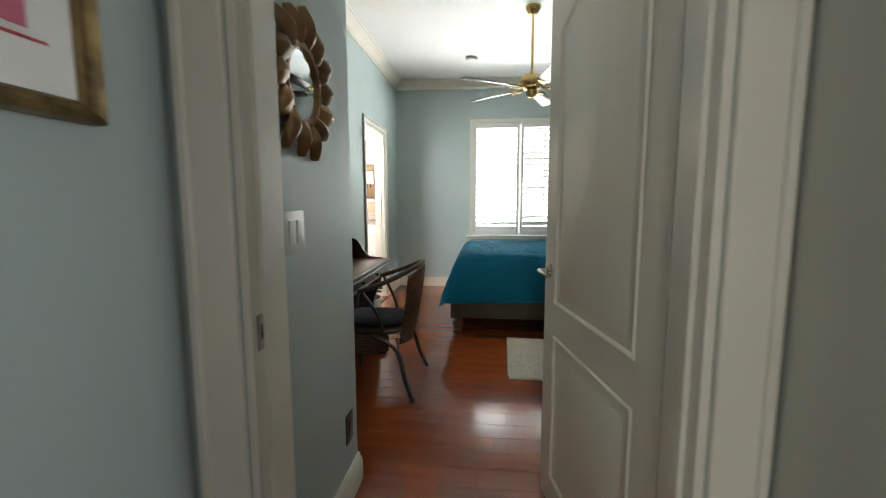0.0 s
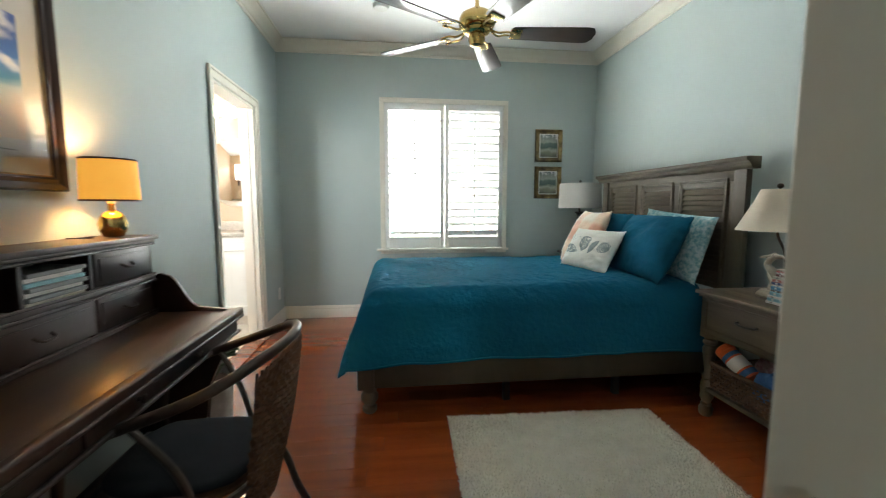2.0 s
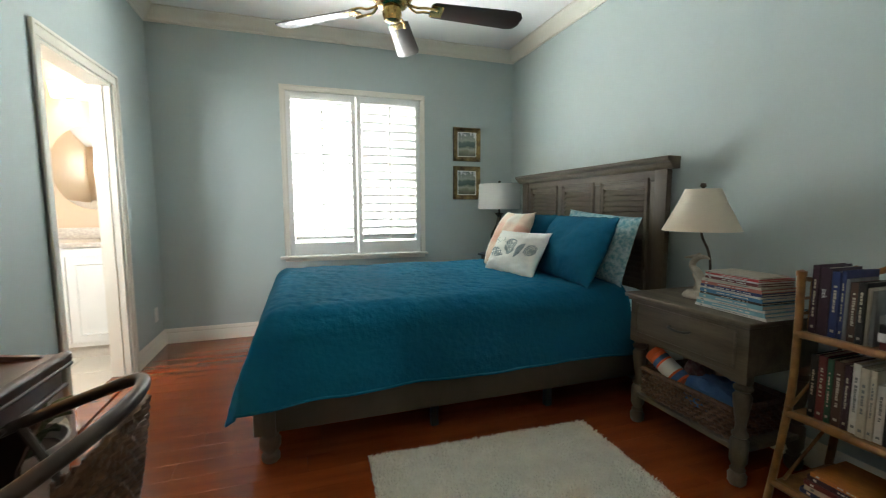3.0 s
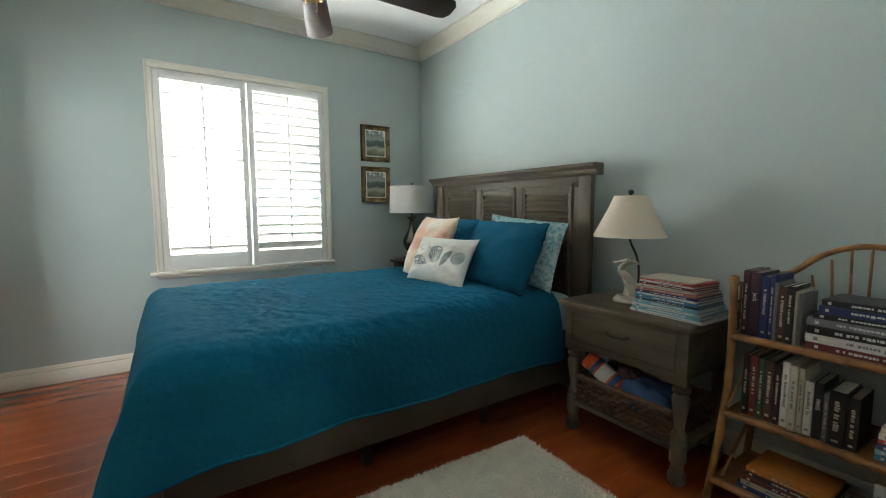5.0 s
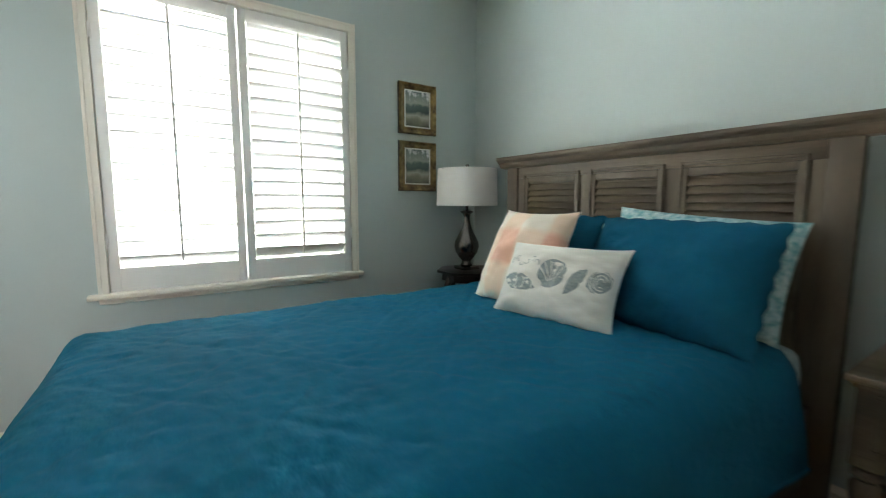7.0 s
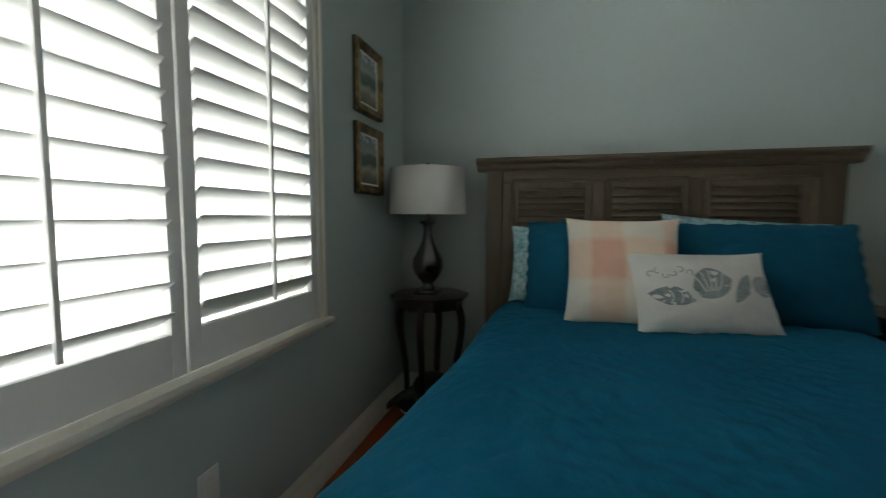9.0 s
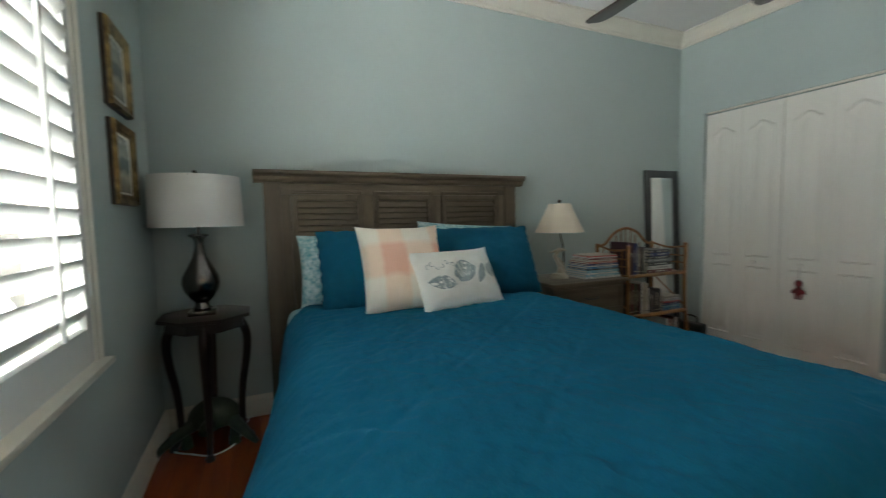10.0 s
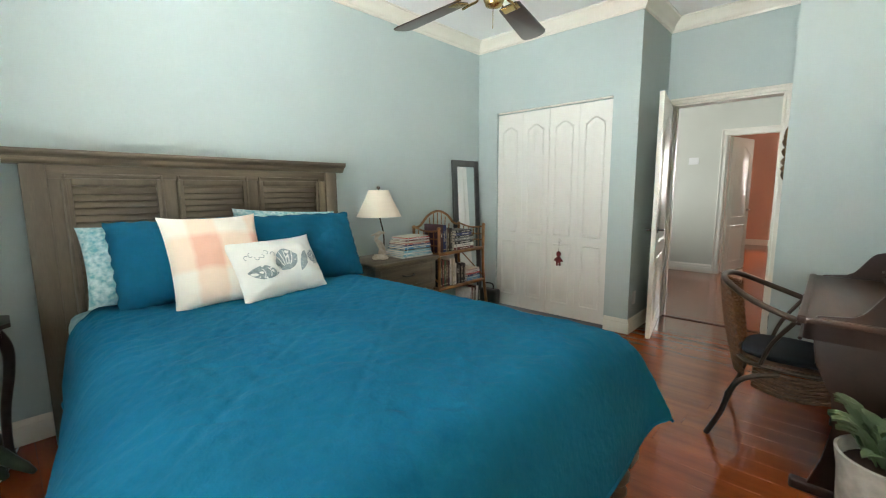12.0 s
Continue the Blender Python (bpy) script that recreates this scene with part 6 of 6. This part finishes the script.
# ---- desk ----
def desk():
    s = thing("writing_desk", "dark mahogany writing desk with a drawer hutch and scrolled ends", "desk", (0, 0, 0))
    s.matrix_basis = Matrix.Diagonal((1, 1, 0.980, 1))
    x0, xf, y0, y1 = -1.222, -0.745, 1.955, 3.070
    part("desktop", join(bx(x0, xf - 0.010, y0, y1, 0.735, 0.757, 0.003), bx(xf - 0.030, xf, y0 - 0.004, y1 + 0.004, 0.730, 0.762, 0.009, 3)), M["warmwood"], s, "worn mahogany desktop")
    part("frieze", join(bx(x0, xf - 0.03, y0 + 0.02, y0 + 0.05, 0.665, 0.735), bx(x0, xf - 0.03, y1 - 0.05, y1 - 0.02, 0.665, 0.735), bx(xf - 0.05, xf - 0.022, y0 + 0.02, y1 - 0.02, 0.665, 0.735, 0.002)), M["darkwood"], s)
    part("edge_bead", join(tube([(xf - 0.016, y0 + 0.015, 0.664), (xf - 0.016, y1 - 0.015, 0.664)], 0.007, 10, 1), tube([(xf - 0.006, y0, 0.726), (xf - 0.006, y1, 0.726)], 0.007, 10, 1)), M["darkwood"], s)
    drw = part("desk_drawer", bx(xf - 0.026, xf - 0.014, y0 + 0.22, y1 - 0.22, 0.675, 0.722, 0.003), M["darkwood"], s)
    for y in (y0 + 0.40, y1 - 0.40):
        part("drawer_knob", moved(lathe([(0.0, 0.0), (0.006, 0.0), (0.006, 0.010), (0.012, 0.014), (0.010, 0.022), (0.0, 0.024)], 14), pose(xf - 0.014, y, 0.70, 0, 90, 0)), M["darkwood"], drw)
    # hutch
    hx, h0, h1 = -1.055, y0 + 0.015, 3.005
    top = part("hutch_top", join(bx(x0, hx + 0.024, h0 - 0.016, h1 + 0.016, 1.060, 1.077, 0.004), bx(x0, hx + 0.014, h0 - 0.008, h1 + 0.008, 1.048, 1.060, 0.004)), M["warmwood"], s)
    part("hutch_back", bx(x0, x0 + 0.012, h0, h1, 0.757, 1.048), M["darkwood"], s)
    for y in (h0, 2.250, 2.420, 2.670, h1 - 0.016):
        part("divider", bx(x0 + 0.012, hx, y, y + 0.016, 0.757, 1.048, 0.001, 1), M["darkwood"], s)
    part("hutch_shelf", join(bx(x0 + 0.012, hx + 0.010, h0, h1, 0.902, 0.918, 0.003), bx(x0 + 0.012, hx + 0.010, h0, h1, 0.757, 0.770, 0.003)), M["darkwood"], s)
    for z in (0.775, 0.897, 0.923, 1.043):
        part("bead_molding", tube([(hx + 0.010, h0, z), (hx + 0.010, h1, z)], 0.005, 8, 1), M["darkwood"], s)
    for d0, d1, z0, z1 in ((2.688, 2.986, 0.928, 1.038), (2.688, 2.986, 0.780, 0.892), (2.268, 2.668, 0.780, 0.892), (1.990, 2.248, 0.928, 1.038), (1.990, 2.248, 0.780, 0.892)):
        d = part("small_drawer", join(bx(hx - 0.10, hx + 0.004, d0, d1, z0, z1, 0.003), bx(hx + 0.003, hx + 0.008, d0 + 0.018, d1 - 0.018, z0 + 0.018, z1 - 0.018, 0.002)), M["darkwood"], s)
        part("drawer_pull", tube([(hx + 0.006, (d0 + d1) / 2 - 0.03, (z0 + z1) / 2 + 0.006), (hx + 0.024, (d0 + d1) / 2 - 0.02, (z0 + z1) / 2 - 0.006), (hx + 0.024, (d0 + d1) / 2 + 0.02, (z0 + z1) / 2 - 0.006), (hx + 0.006, (d0 + d1) / 2 + 0.03, (z0 + z1) / 2 + 0.006)], 0.004, 8), M["tube"], d, "dark iron bail pull")
    scroll = [(x0, 0.757)] + [(xf - 0.055, 0.757), (xf - 0.06, 0.764)]
    for k in range(13):
        u = k / 12
        scroll.append((-0.90 - 0.12 * u, 0.775 + 0.135 * (0.5 - 0.5 * math.cos(3.14159 * u)) ** 1.0))
    scroll += [(-1.045, 0.918), (-1.07, 0.905), (-1.085, 0.912), (x0, 0.912)]
    for y in (y0 + 0.004, 3.030):
        part("scroll_end", prism(scroll, 0.018, "y", y, 0.002), M["darkwood"], s, "scroll-cut gallery end")
    leg_side = [(-1.16, 0.04), (-1.16, 0.665), (-0.80, 0.665), (-0.815, 0.56), (-0.875, 0.44), (-0.890, 0.30), (-0.865, 0.16), (-0.83, 0.04)]
    for y in (y0 + 0.035, y1 - 0.065):
        part("end_panel", prism(leg_side, 0.028, "y", y, 0.004), M["darkwood"], s, "shaped dark wood end panel")
        part("base_runner", join(bx(-1.195, -0.775, y - 0.008, y + 0.036, 0.0, 0.045, 0.012, 3)), M["darkwood"], s)
    part("stretcher", bx(-1.12, -1.095, y0 + 0.06, y1 - 0.06, 0.16, 0.26, 0.004), M["darkwood"], s)


desk()
paper_stack = thing("paper_stack", "stacked pale papers and envelopes in the desk pigeonhole", "papers", (-1.12, 2.55, 0.901))
for k, (o, c) in enumerate(((0.0, "cream"), (0.006, "grey"), (-0.004, "white"), (0.008, "grey"), (0.002, "aqua"), (-0.003, "white"), (0.006, "grey"))):
    part("sheet", bx(-0.06 + o, 0.058 + o, -0.108 + o, 0.108 + o * 0.5, 0.013 * k, 0.013 * k + 0.0115, 0.001, 1), COVERS[c], paper_stack)
cards = thing("card_row", "a few small booklets standing in the desk pigeonhole", "papers", (-1.12, 2.30, 0.901))
for k, c in enumerate(("cream", "orange", "brown", "grey")):
    part("booklet", bx(-0.05, 0.045, -0.02 + 0.022 * k, -0.006 + 0.022 * k, 0.0, 0.085 + 0.008 * (k % 2), 0.001, 1), COVERS[c], cards)

rb = thing("storage_box", "coral red open storage box on the desk hutch", "box", (-1.13, 2.240, 1.057))
part("box_body", join(bx(-0.065, 0.065, -0.15, 0.15, 0.0, 0.004), bx(0.061, 0.065, -0.15, 0.15, 0.004, 0.135), bx(-0.065, -0.061, -0.15, 0.15, 0.004, 0.135), bx(-0.061, 0.061, -0.15, -0.146, 0.004, 0.135), bx(-0.061, 0.061, 0.146, 0.15, 0.004, 0.135)), M["red"], rb)
part("contents", bx(-0.055, 0.045, -0.13, 0.05, 0.004, 0.155, 0.004), M["paper"], rb)


def desk_lamp():
    s = thing("table_lamp", "small lit lamp with a gold ball base and amber drum shade", "lamp", (-1.115, 2.895, 1.057))
    part("base", lathe([(0.0, 0.0), (0.028, 0.0), (0.032, 0.005), (0.042, 0.024), (0.045, 0.046), (0.039, 0.070), (0.024, 0.086), (0.012, 0.092), (0.010, 0.118), (0.0, 0.118)], 32), M["brass"], s, "gold ball-shaped base")
    part("shade", lathe(shade([(0.088, 0.128), (0.086, 0.200), (0.083, 0.272)], 0.002), 48), M["amber"], s, "glowing amber fabric drum shade")
    part("trim", join(lathe([(0.0885, 0.126), (0.0895, 0.126), (0.0895, 0.132), (0.0885, 0.132), (0.0885, 0.126)], 48), lathe([(0.0835, 0.268), (0.0845, 0.268), (0.0845, 0.274), (0.0835, 0.274), (0.0835, 0.268)], 48)), M["warmwood"], s)
    part("bulb", lathe([(0.0, 0.117), (0.012, 0.118), (0.013, 0.150), (0.022, 0.172), (0.0, 0.174)], 16), M["plastic"], s)
    part("cord", tube([(-0.05, -0.02, 0.003), (-0.03, -0.09, 0.004), (0.0, -0.11, 0.004), (-0.06, -0.14, 0.004)], 0.0025, 6), M["black"], s)


desk_lamp()


# ---- wicker armchair ----
def chair():
    s = thing("armchair", "brown wicker armchair with dark metal tube frame and navy cushion", "chair", (-0.678, 2.535, 0))
    # local: the back is at +x
    part("arm_rail", tube([(-0.22, -0.235, 0.600), (-0.08, -0.262, 0.650), (0.10, -0.250, 0.715), (0.225, -0.150, 0.775), (0.262, 0.0, 0.790), (0.225, 0.150, 0.775), (0.10, 0.250, 0.715), (-0.08, 0.262, 0.650), (-0.22, 0.235, 0.600)], 0.0145, 12), M["tube"], s, "curved dark tube arm rail")
    for sy in (-1, 1):
        part("front_leg", tube([(-0.22, sy * 0.235, 0.600), (-0.245, sy * 0.235, 0.45), (-0.235, sy * 0.235, 0.20), (-0.230, sy * 0.240, 0.0)], 0.0125, 10), M["tube"], s)
        part("back_leg", tube([(-0.02, sy * 0.205, 0.37), (0.135, sy * 0.235, 0.30), (0.195, sy * 0.262, 0.12), (0.245, sy * 0.280, 0.0)], 0.0125, 10), M["tube"], s)
        part("arm_brace", tube([(-0.06, sy * 0.262, 0.655), (0.02, sy * 0.23, 0.52), (0.06, sy * 0.215, 0.39)], 0.010, 8), M["tube"], s)
    part("seat_ring", tube([(-0.22, -0.20, 0.400), (0.06, -0.215, 0.395), (0.155, -0.12, 0.395), (0.175, 0.0, 0.395), (0.155, 0.12, 0.395), (0.06, 0.215, 0.395), (-0.22, 0.20, 0.400), (-0.245, 0.0, 0.402), (-0.22, -0.20, 0.400)], 0.011, 8), M["tube"], s)
    ring = [(-0.225, -0.195), (-0.235, 0.0), (-0.225, 0.195), (0.05, 0.205), (0.135, 0.13), (0.160, 0.0), (0.135, -0.13), (0.05, -0.205)]
    part("seat", prism(ring, 0.014, "z", 0.392, 0.003), M["wicker"], s, "woven wicker seat")
    cush = bmesh.new()
    bmesh.ops.create_icosphere(cush, subdivisions=4, radius=1.0)
    for v in cush.verts:
        v.co = Vector((-0.04 + 0.195 * math.copysign(abs(v.co.x) ** 0.6, v.co.x), 0.19 * math.copysign(abs(v.co.y) ** 0.6, v.co.y), 0.432 + 0.026 * math.copysign(abs(v.co.z) ** 0.7, v.co.z) + 0.004 * noise.noise(v.co * 3)))
    part("cushion", cush, M["navy"], s, "dark navy seat cushion")
    # woven back: strands across upright stakes, and a woven skirt under the seat
    def back_pt(a, z):
        u = (z - 0.30) / 0.49
        r = 0.175 + 0.07 * u + 0.012 * math.sin(u * 3.1)
        return Vector((0.0 + (r - 0.0) * math.cos(a) * 1.02 + 0.02 * u, r * math.sin(a) * (0.98 + 0.06 * u), z))
    for k in range(27):
        z = 0.300 + 0.018 * k
        lim = 0.74 - 0.10 * max(0, (z - 0.45))
        pts = []
        for i in range(25):
            a = -lim + 2 * lim * i / 24
            p = back_pt(a, z + (0.0 if z < 0.7 else -0.06 * (abs(a) / lim) ** 2))
            off = 0.0035 * (1 if (i + k) % 2 else -1)
            d = Vector((math.cos(a), math.sin(a), 0))
            pts.append(p + d * off)
        part("back_strand", tube(pts, 0.0095, 6, 1), M["wicker"], s, "brown woven wicker strand")
    for i in range(25):
        a = -0.72 + 1.44 * i / 24
        part("back_stake", tube([back_pt(a, 0.30), back_pt(a, 0.52), back_pt(a, 0.765 - 0.06 * a * a)], 0.004, 5, 2), M["wicker"], s)
    for sy in (-1, 1):
        for k in range(7):
            z = 0.290 + 0.017 * k
            part("skirt_strand", tube([(-0.215 + 0.30 * i / 14, sy * (0.205 + 0.003 * (1 if (i + k) % 2 else -1)), z - 0.03 * math.sin(3.14159 * i / 14)) for i in range(15)], 0.009, 6, 1), M["wicker"], s)
    part("tie", tube([(0.13, -0.20, 0.36), (0.145, -0.215, 0.30), (0.140, -0.212, 0.235)], 0.004, 6), M["navy"], s)
    return s


chair()


# ---- planter beside the desk ----
def planter():
    s = thing("planter", "rough white ceramic pot with sage green leafy plant", "plant", (-1.035, 3.300, 0))
    part("pot", lathe([(0.0, 0.0), (0.115, 0.0), (0.120, 0.01), (0.138, 0.30), (0.148, 0.355), (0.150, 0.372), (0.142, 0.374), (0.136, 0.350), (0.128, 0.330), (0.0, 0.328)], 40), M["pot"], s, "rough whitewashed pot")
    part("soil", lathe([(0.0, 0.330), (0.126, 0.331), (0.0, 0.336)], 24), M["gap"], s)
    rng = random.Random(4)
    for k in range(26):
        a = rng.uniform(0, 6.283)
        r0, ln = rng.uniform(0.01, 0.07), rng.uniform(0.09, 0.15)
        up = rng.uniform(0.08, 0.17)
        bm = bmesh.new()
        rows = []
        for i in range(7):
            u = i / 6
            wd = 0.034 * math.sin(3.14159 * (0.12 + 0.83 * u)) * (1 + 0.25 * math.sin(i * 2.4))
            row = []
            for j in range(5):
                v = -1 + 0.5 * j
                rr = r0 + ln * u
                x, y = rr * math.cos(a) - wd * v * math.sin(a), rr * math.sin(a) + wd * v * math.cos(a)
                row.append(bm.verts.new((x, y, 0.335 + up * math.sin(u * 1.9) + 0.014 * v * v + 0.008 * math.sin(v * 6 + i))))
            rows.append(row)
        for p, q in zip(rows, rows[1:]):
            for j in range(4):
                bm.faces.new((p[j], q[j], q[j + 1], p[j + 1]))
        part("leaf", bm, M["leaf"], s)


planter()


# ---- bathroom seen through its doorway ----
van = thing("vanity", "white raised-panel bathroom vanity with a stone top", "vanity", (-1.95, 5.66, 0))
part("cabinet", bx(-0.60, 0.56, -0.235, 0.255, 0.10, 0.865, 0.003), M["plastic"], van)
part("toe_kick", bx(-0.58, 0.54, -0.18, 0.25, 0.0, 0.10), M["tile"], van)
for k in range(3):
    x = -0.575 + 0.375 * k
    d = part("cabinet_door", bx(x, x + 0.365, -0.252, -0.237, 0.135, 0.800, 0.003), M["plastic"], van)
    part("door_panel", moved(arch_panel(0.05, 0.315, 0.055, 0.61, 0, -0.2535, 1), pose(x, 0, 0.135)), M["plastic"], d)
part("countertop", bx(-0.62, 0.58, -0.26, 0.257, 0.867, 0.903, 0.004), M["granite"], van, "speckled beige stone countertop")
part("backsplash", bx(-0.62, 0.58, 0.237, 0.257, 0.904, 0.995, 0.003), M["granite"], van)
soap = thing("soap_dish", "small soap dish on the vanity", "soap dish", (-1.62, 5.70, 0.904))
part("dish", lathe([(0.0, 0.0), (0.035, 0.0), (0.055, 0.018), (0.052, 0.020), (0.0, 0.008)], 20), M["granite"], soap)
bm_ = thing("bathroom_mirror", "oval frameless mirror above the vanity", "mirror", (-1.75, 5.918, 1.50))
part("glass", moved(lathe([(0.0, 0.004), (0.30, 0.004), (0.305, 0.0), (0.0, 0.0)], 48), pose(0, 0, 0, 90, 0, 0) @ Matrix.Diagonal((1, 1.15, 1, 1))), M["mirror"], bm_)
vl = thing("vanity_light", "lit glass bar light above the bathroom mirror", "wall light", (-1.75, 5.918, 2.10))
part("back_plate", bx(-0.24, 0.24, -0.02, 0.0, -0.04, 0.04, 0.004), M["chrome"], vl)
for k in range(3):
    part("glass_shade", lathe([(0.0, -0.06), (0.04, -0.06), (0.055, 0.05), (0.0, 0.055)], 20, (-0.16 + 0.16 * k, -0.09, 0.0)), M["lamp_glass"], vl)
for x in (-2.38, -2.05):
    tw = thing("towel", "dark towel hanging on the bathroom wall", "towel", (x, 3.602, 1.20), 0, "bathroom towels")
    part("cloth", bx(-0.05, 0.05, 0.0, 0.03, -0.30, 0.30, 0.008), M["navy"], tw)


# ---- hall and far room ----
cab = thing("tall_cabinet", "tall dark mahogany cabinet in the far room", "cabinet", (-0.52, -2.88, 0))
part("carcass", bx(-0.30, 0.30, -0.25, 0.25, 0.06, 1.30, 0.006), M["darkwood"], cab)
part("cornice", prism([(-0.31, 1.30), (-0.34, 1.36), (-0.34, 1.38), (0.34, 1.38), (0.34, 1.36), (0.31, 1.30)], 0.58, "y", -0.29, 0.004), M["darkwood"], cab)
part("plinth", bx(-0.32, 0.32, -0.27, 0.27, 0.0, 0.06, 0.004), M["darkwood"], cab)
for x in (-0.29, 0.01):
    part("cabinet_door", bx(x, x + 0.28, 0.25, 0.268, 0.10, 1.27, 0.004), M["darkwood"], cab)
far_win = solid("window_2", join(bx(-0.90, -0.86, -6.36, -6.29, 1.0, 2.30), bx(-0.04, 0.0, -6.36, -6.29, 1.0, 2.30), bx(-0.86, -0.04, -6.36, -6.29, 2.26, 2.30), bx(-0.93, 0.03, -6.36, -6.24, 0.97, 1.0)), M["white"], "white shuttered window of the far room", "window")
lv = mesh_of("louver", prism([(0.04 * math.cos(a), 0.006 * math.sin(a)) for a in [6.28318530718 * k / 8 for k in range(8)]], 0.82, "x", -0.41))
lv.materials.append(M["shutter"])
for k in range(16):
    o = new("louver", lv)
    o.parent = far_win
    o.matrix_basis = pose(-0.45, -6.32, 1.045 + 0.078 * k, -25, 0, 0)


# ---- floor planks, last ----
def planks(name, parent, x0, x1, y0, y1, shared, wide=0.125, long=1.2):
    """Rows of boards along x with staggered ends, sharing a few lengths."""
    rng = random.Random(7)
    y, row = y0, 0
    while y < y1 - 1e-6:
        b = min(wide, y1 - y)
        x = x0 - (row * 0.47 % 1.0) * long
        while x < x1:
            a, c = max(x, x0), min(x + long, x1)
            if c - a > 0.02:
                key = (round(c - a, 2), round(b, 3))
                if key not in shared:
                    me = mesh_of("plank", bx(0.0003, c - a - 0.0003, 0.0003, b - 0.0003, -0.0058, 0.0, 0.0006, 1))
                    me.materials.append(M["plank"])
                    shared[key] = me
                o = new(name, shared[key])
                o.parent = parent
                o.location = (a, y, 0.0)
            x += long
        y += wide
        row += 1


shared_planks = {}
room_floor = bpy.data.objects["floor_slab"]
planks("plank", room_floor, -1.242, 2.05, 1.555, 5.66, shared_planks)
planks("plank", room_floor, -0.545, 0.41, 1.43, 1.555, shared_planks)
planks("plank", room_floor, -0.545, 0.41, 0.805, 1.43, shared_planks)
planks("plank", room_floor, -0.46, 0.36, 0.665, 0.805, shared_planks, 0.14)
planks("plank", hall_floor, -0.575, 2.60, -1.99, 0.66, shared_planks)
planks("plank", far_floor, -2.2, 2.2, -6.30, -1.99, shared_planks, 0.25, 2.4)
me = mesh_of("tile", bx(0.002, 0.398, 0.002, 0.398, -0.006, 0.0, 0.002, 1))
me.materials.append(M["tile"])
for i in range(4):
    for j in range(6):
        o = new("tile", me)
        o.parent = bath_floor
        o.location = (-2.94 + 0.4 * i, 3.5 + 0.4 * j, 0.0)
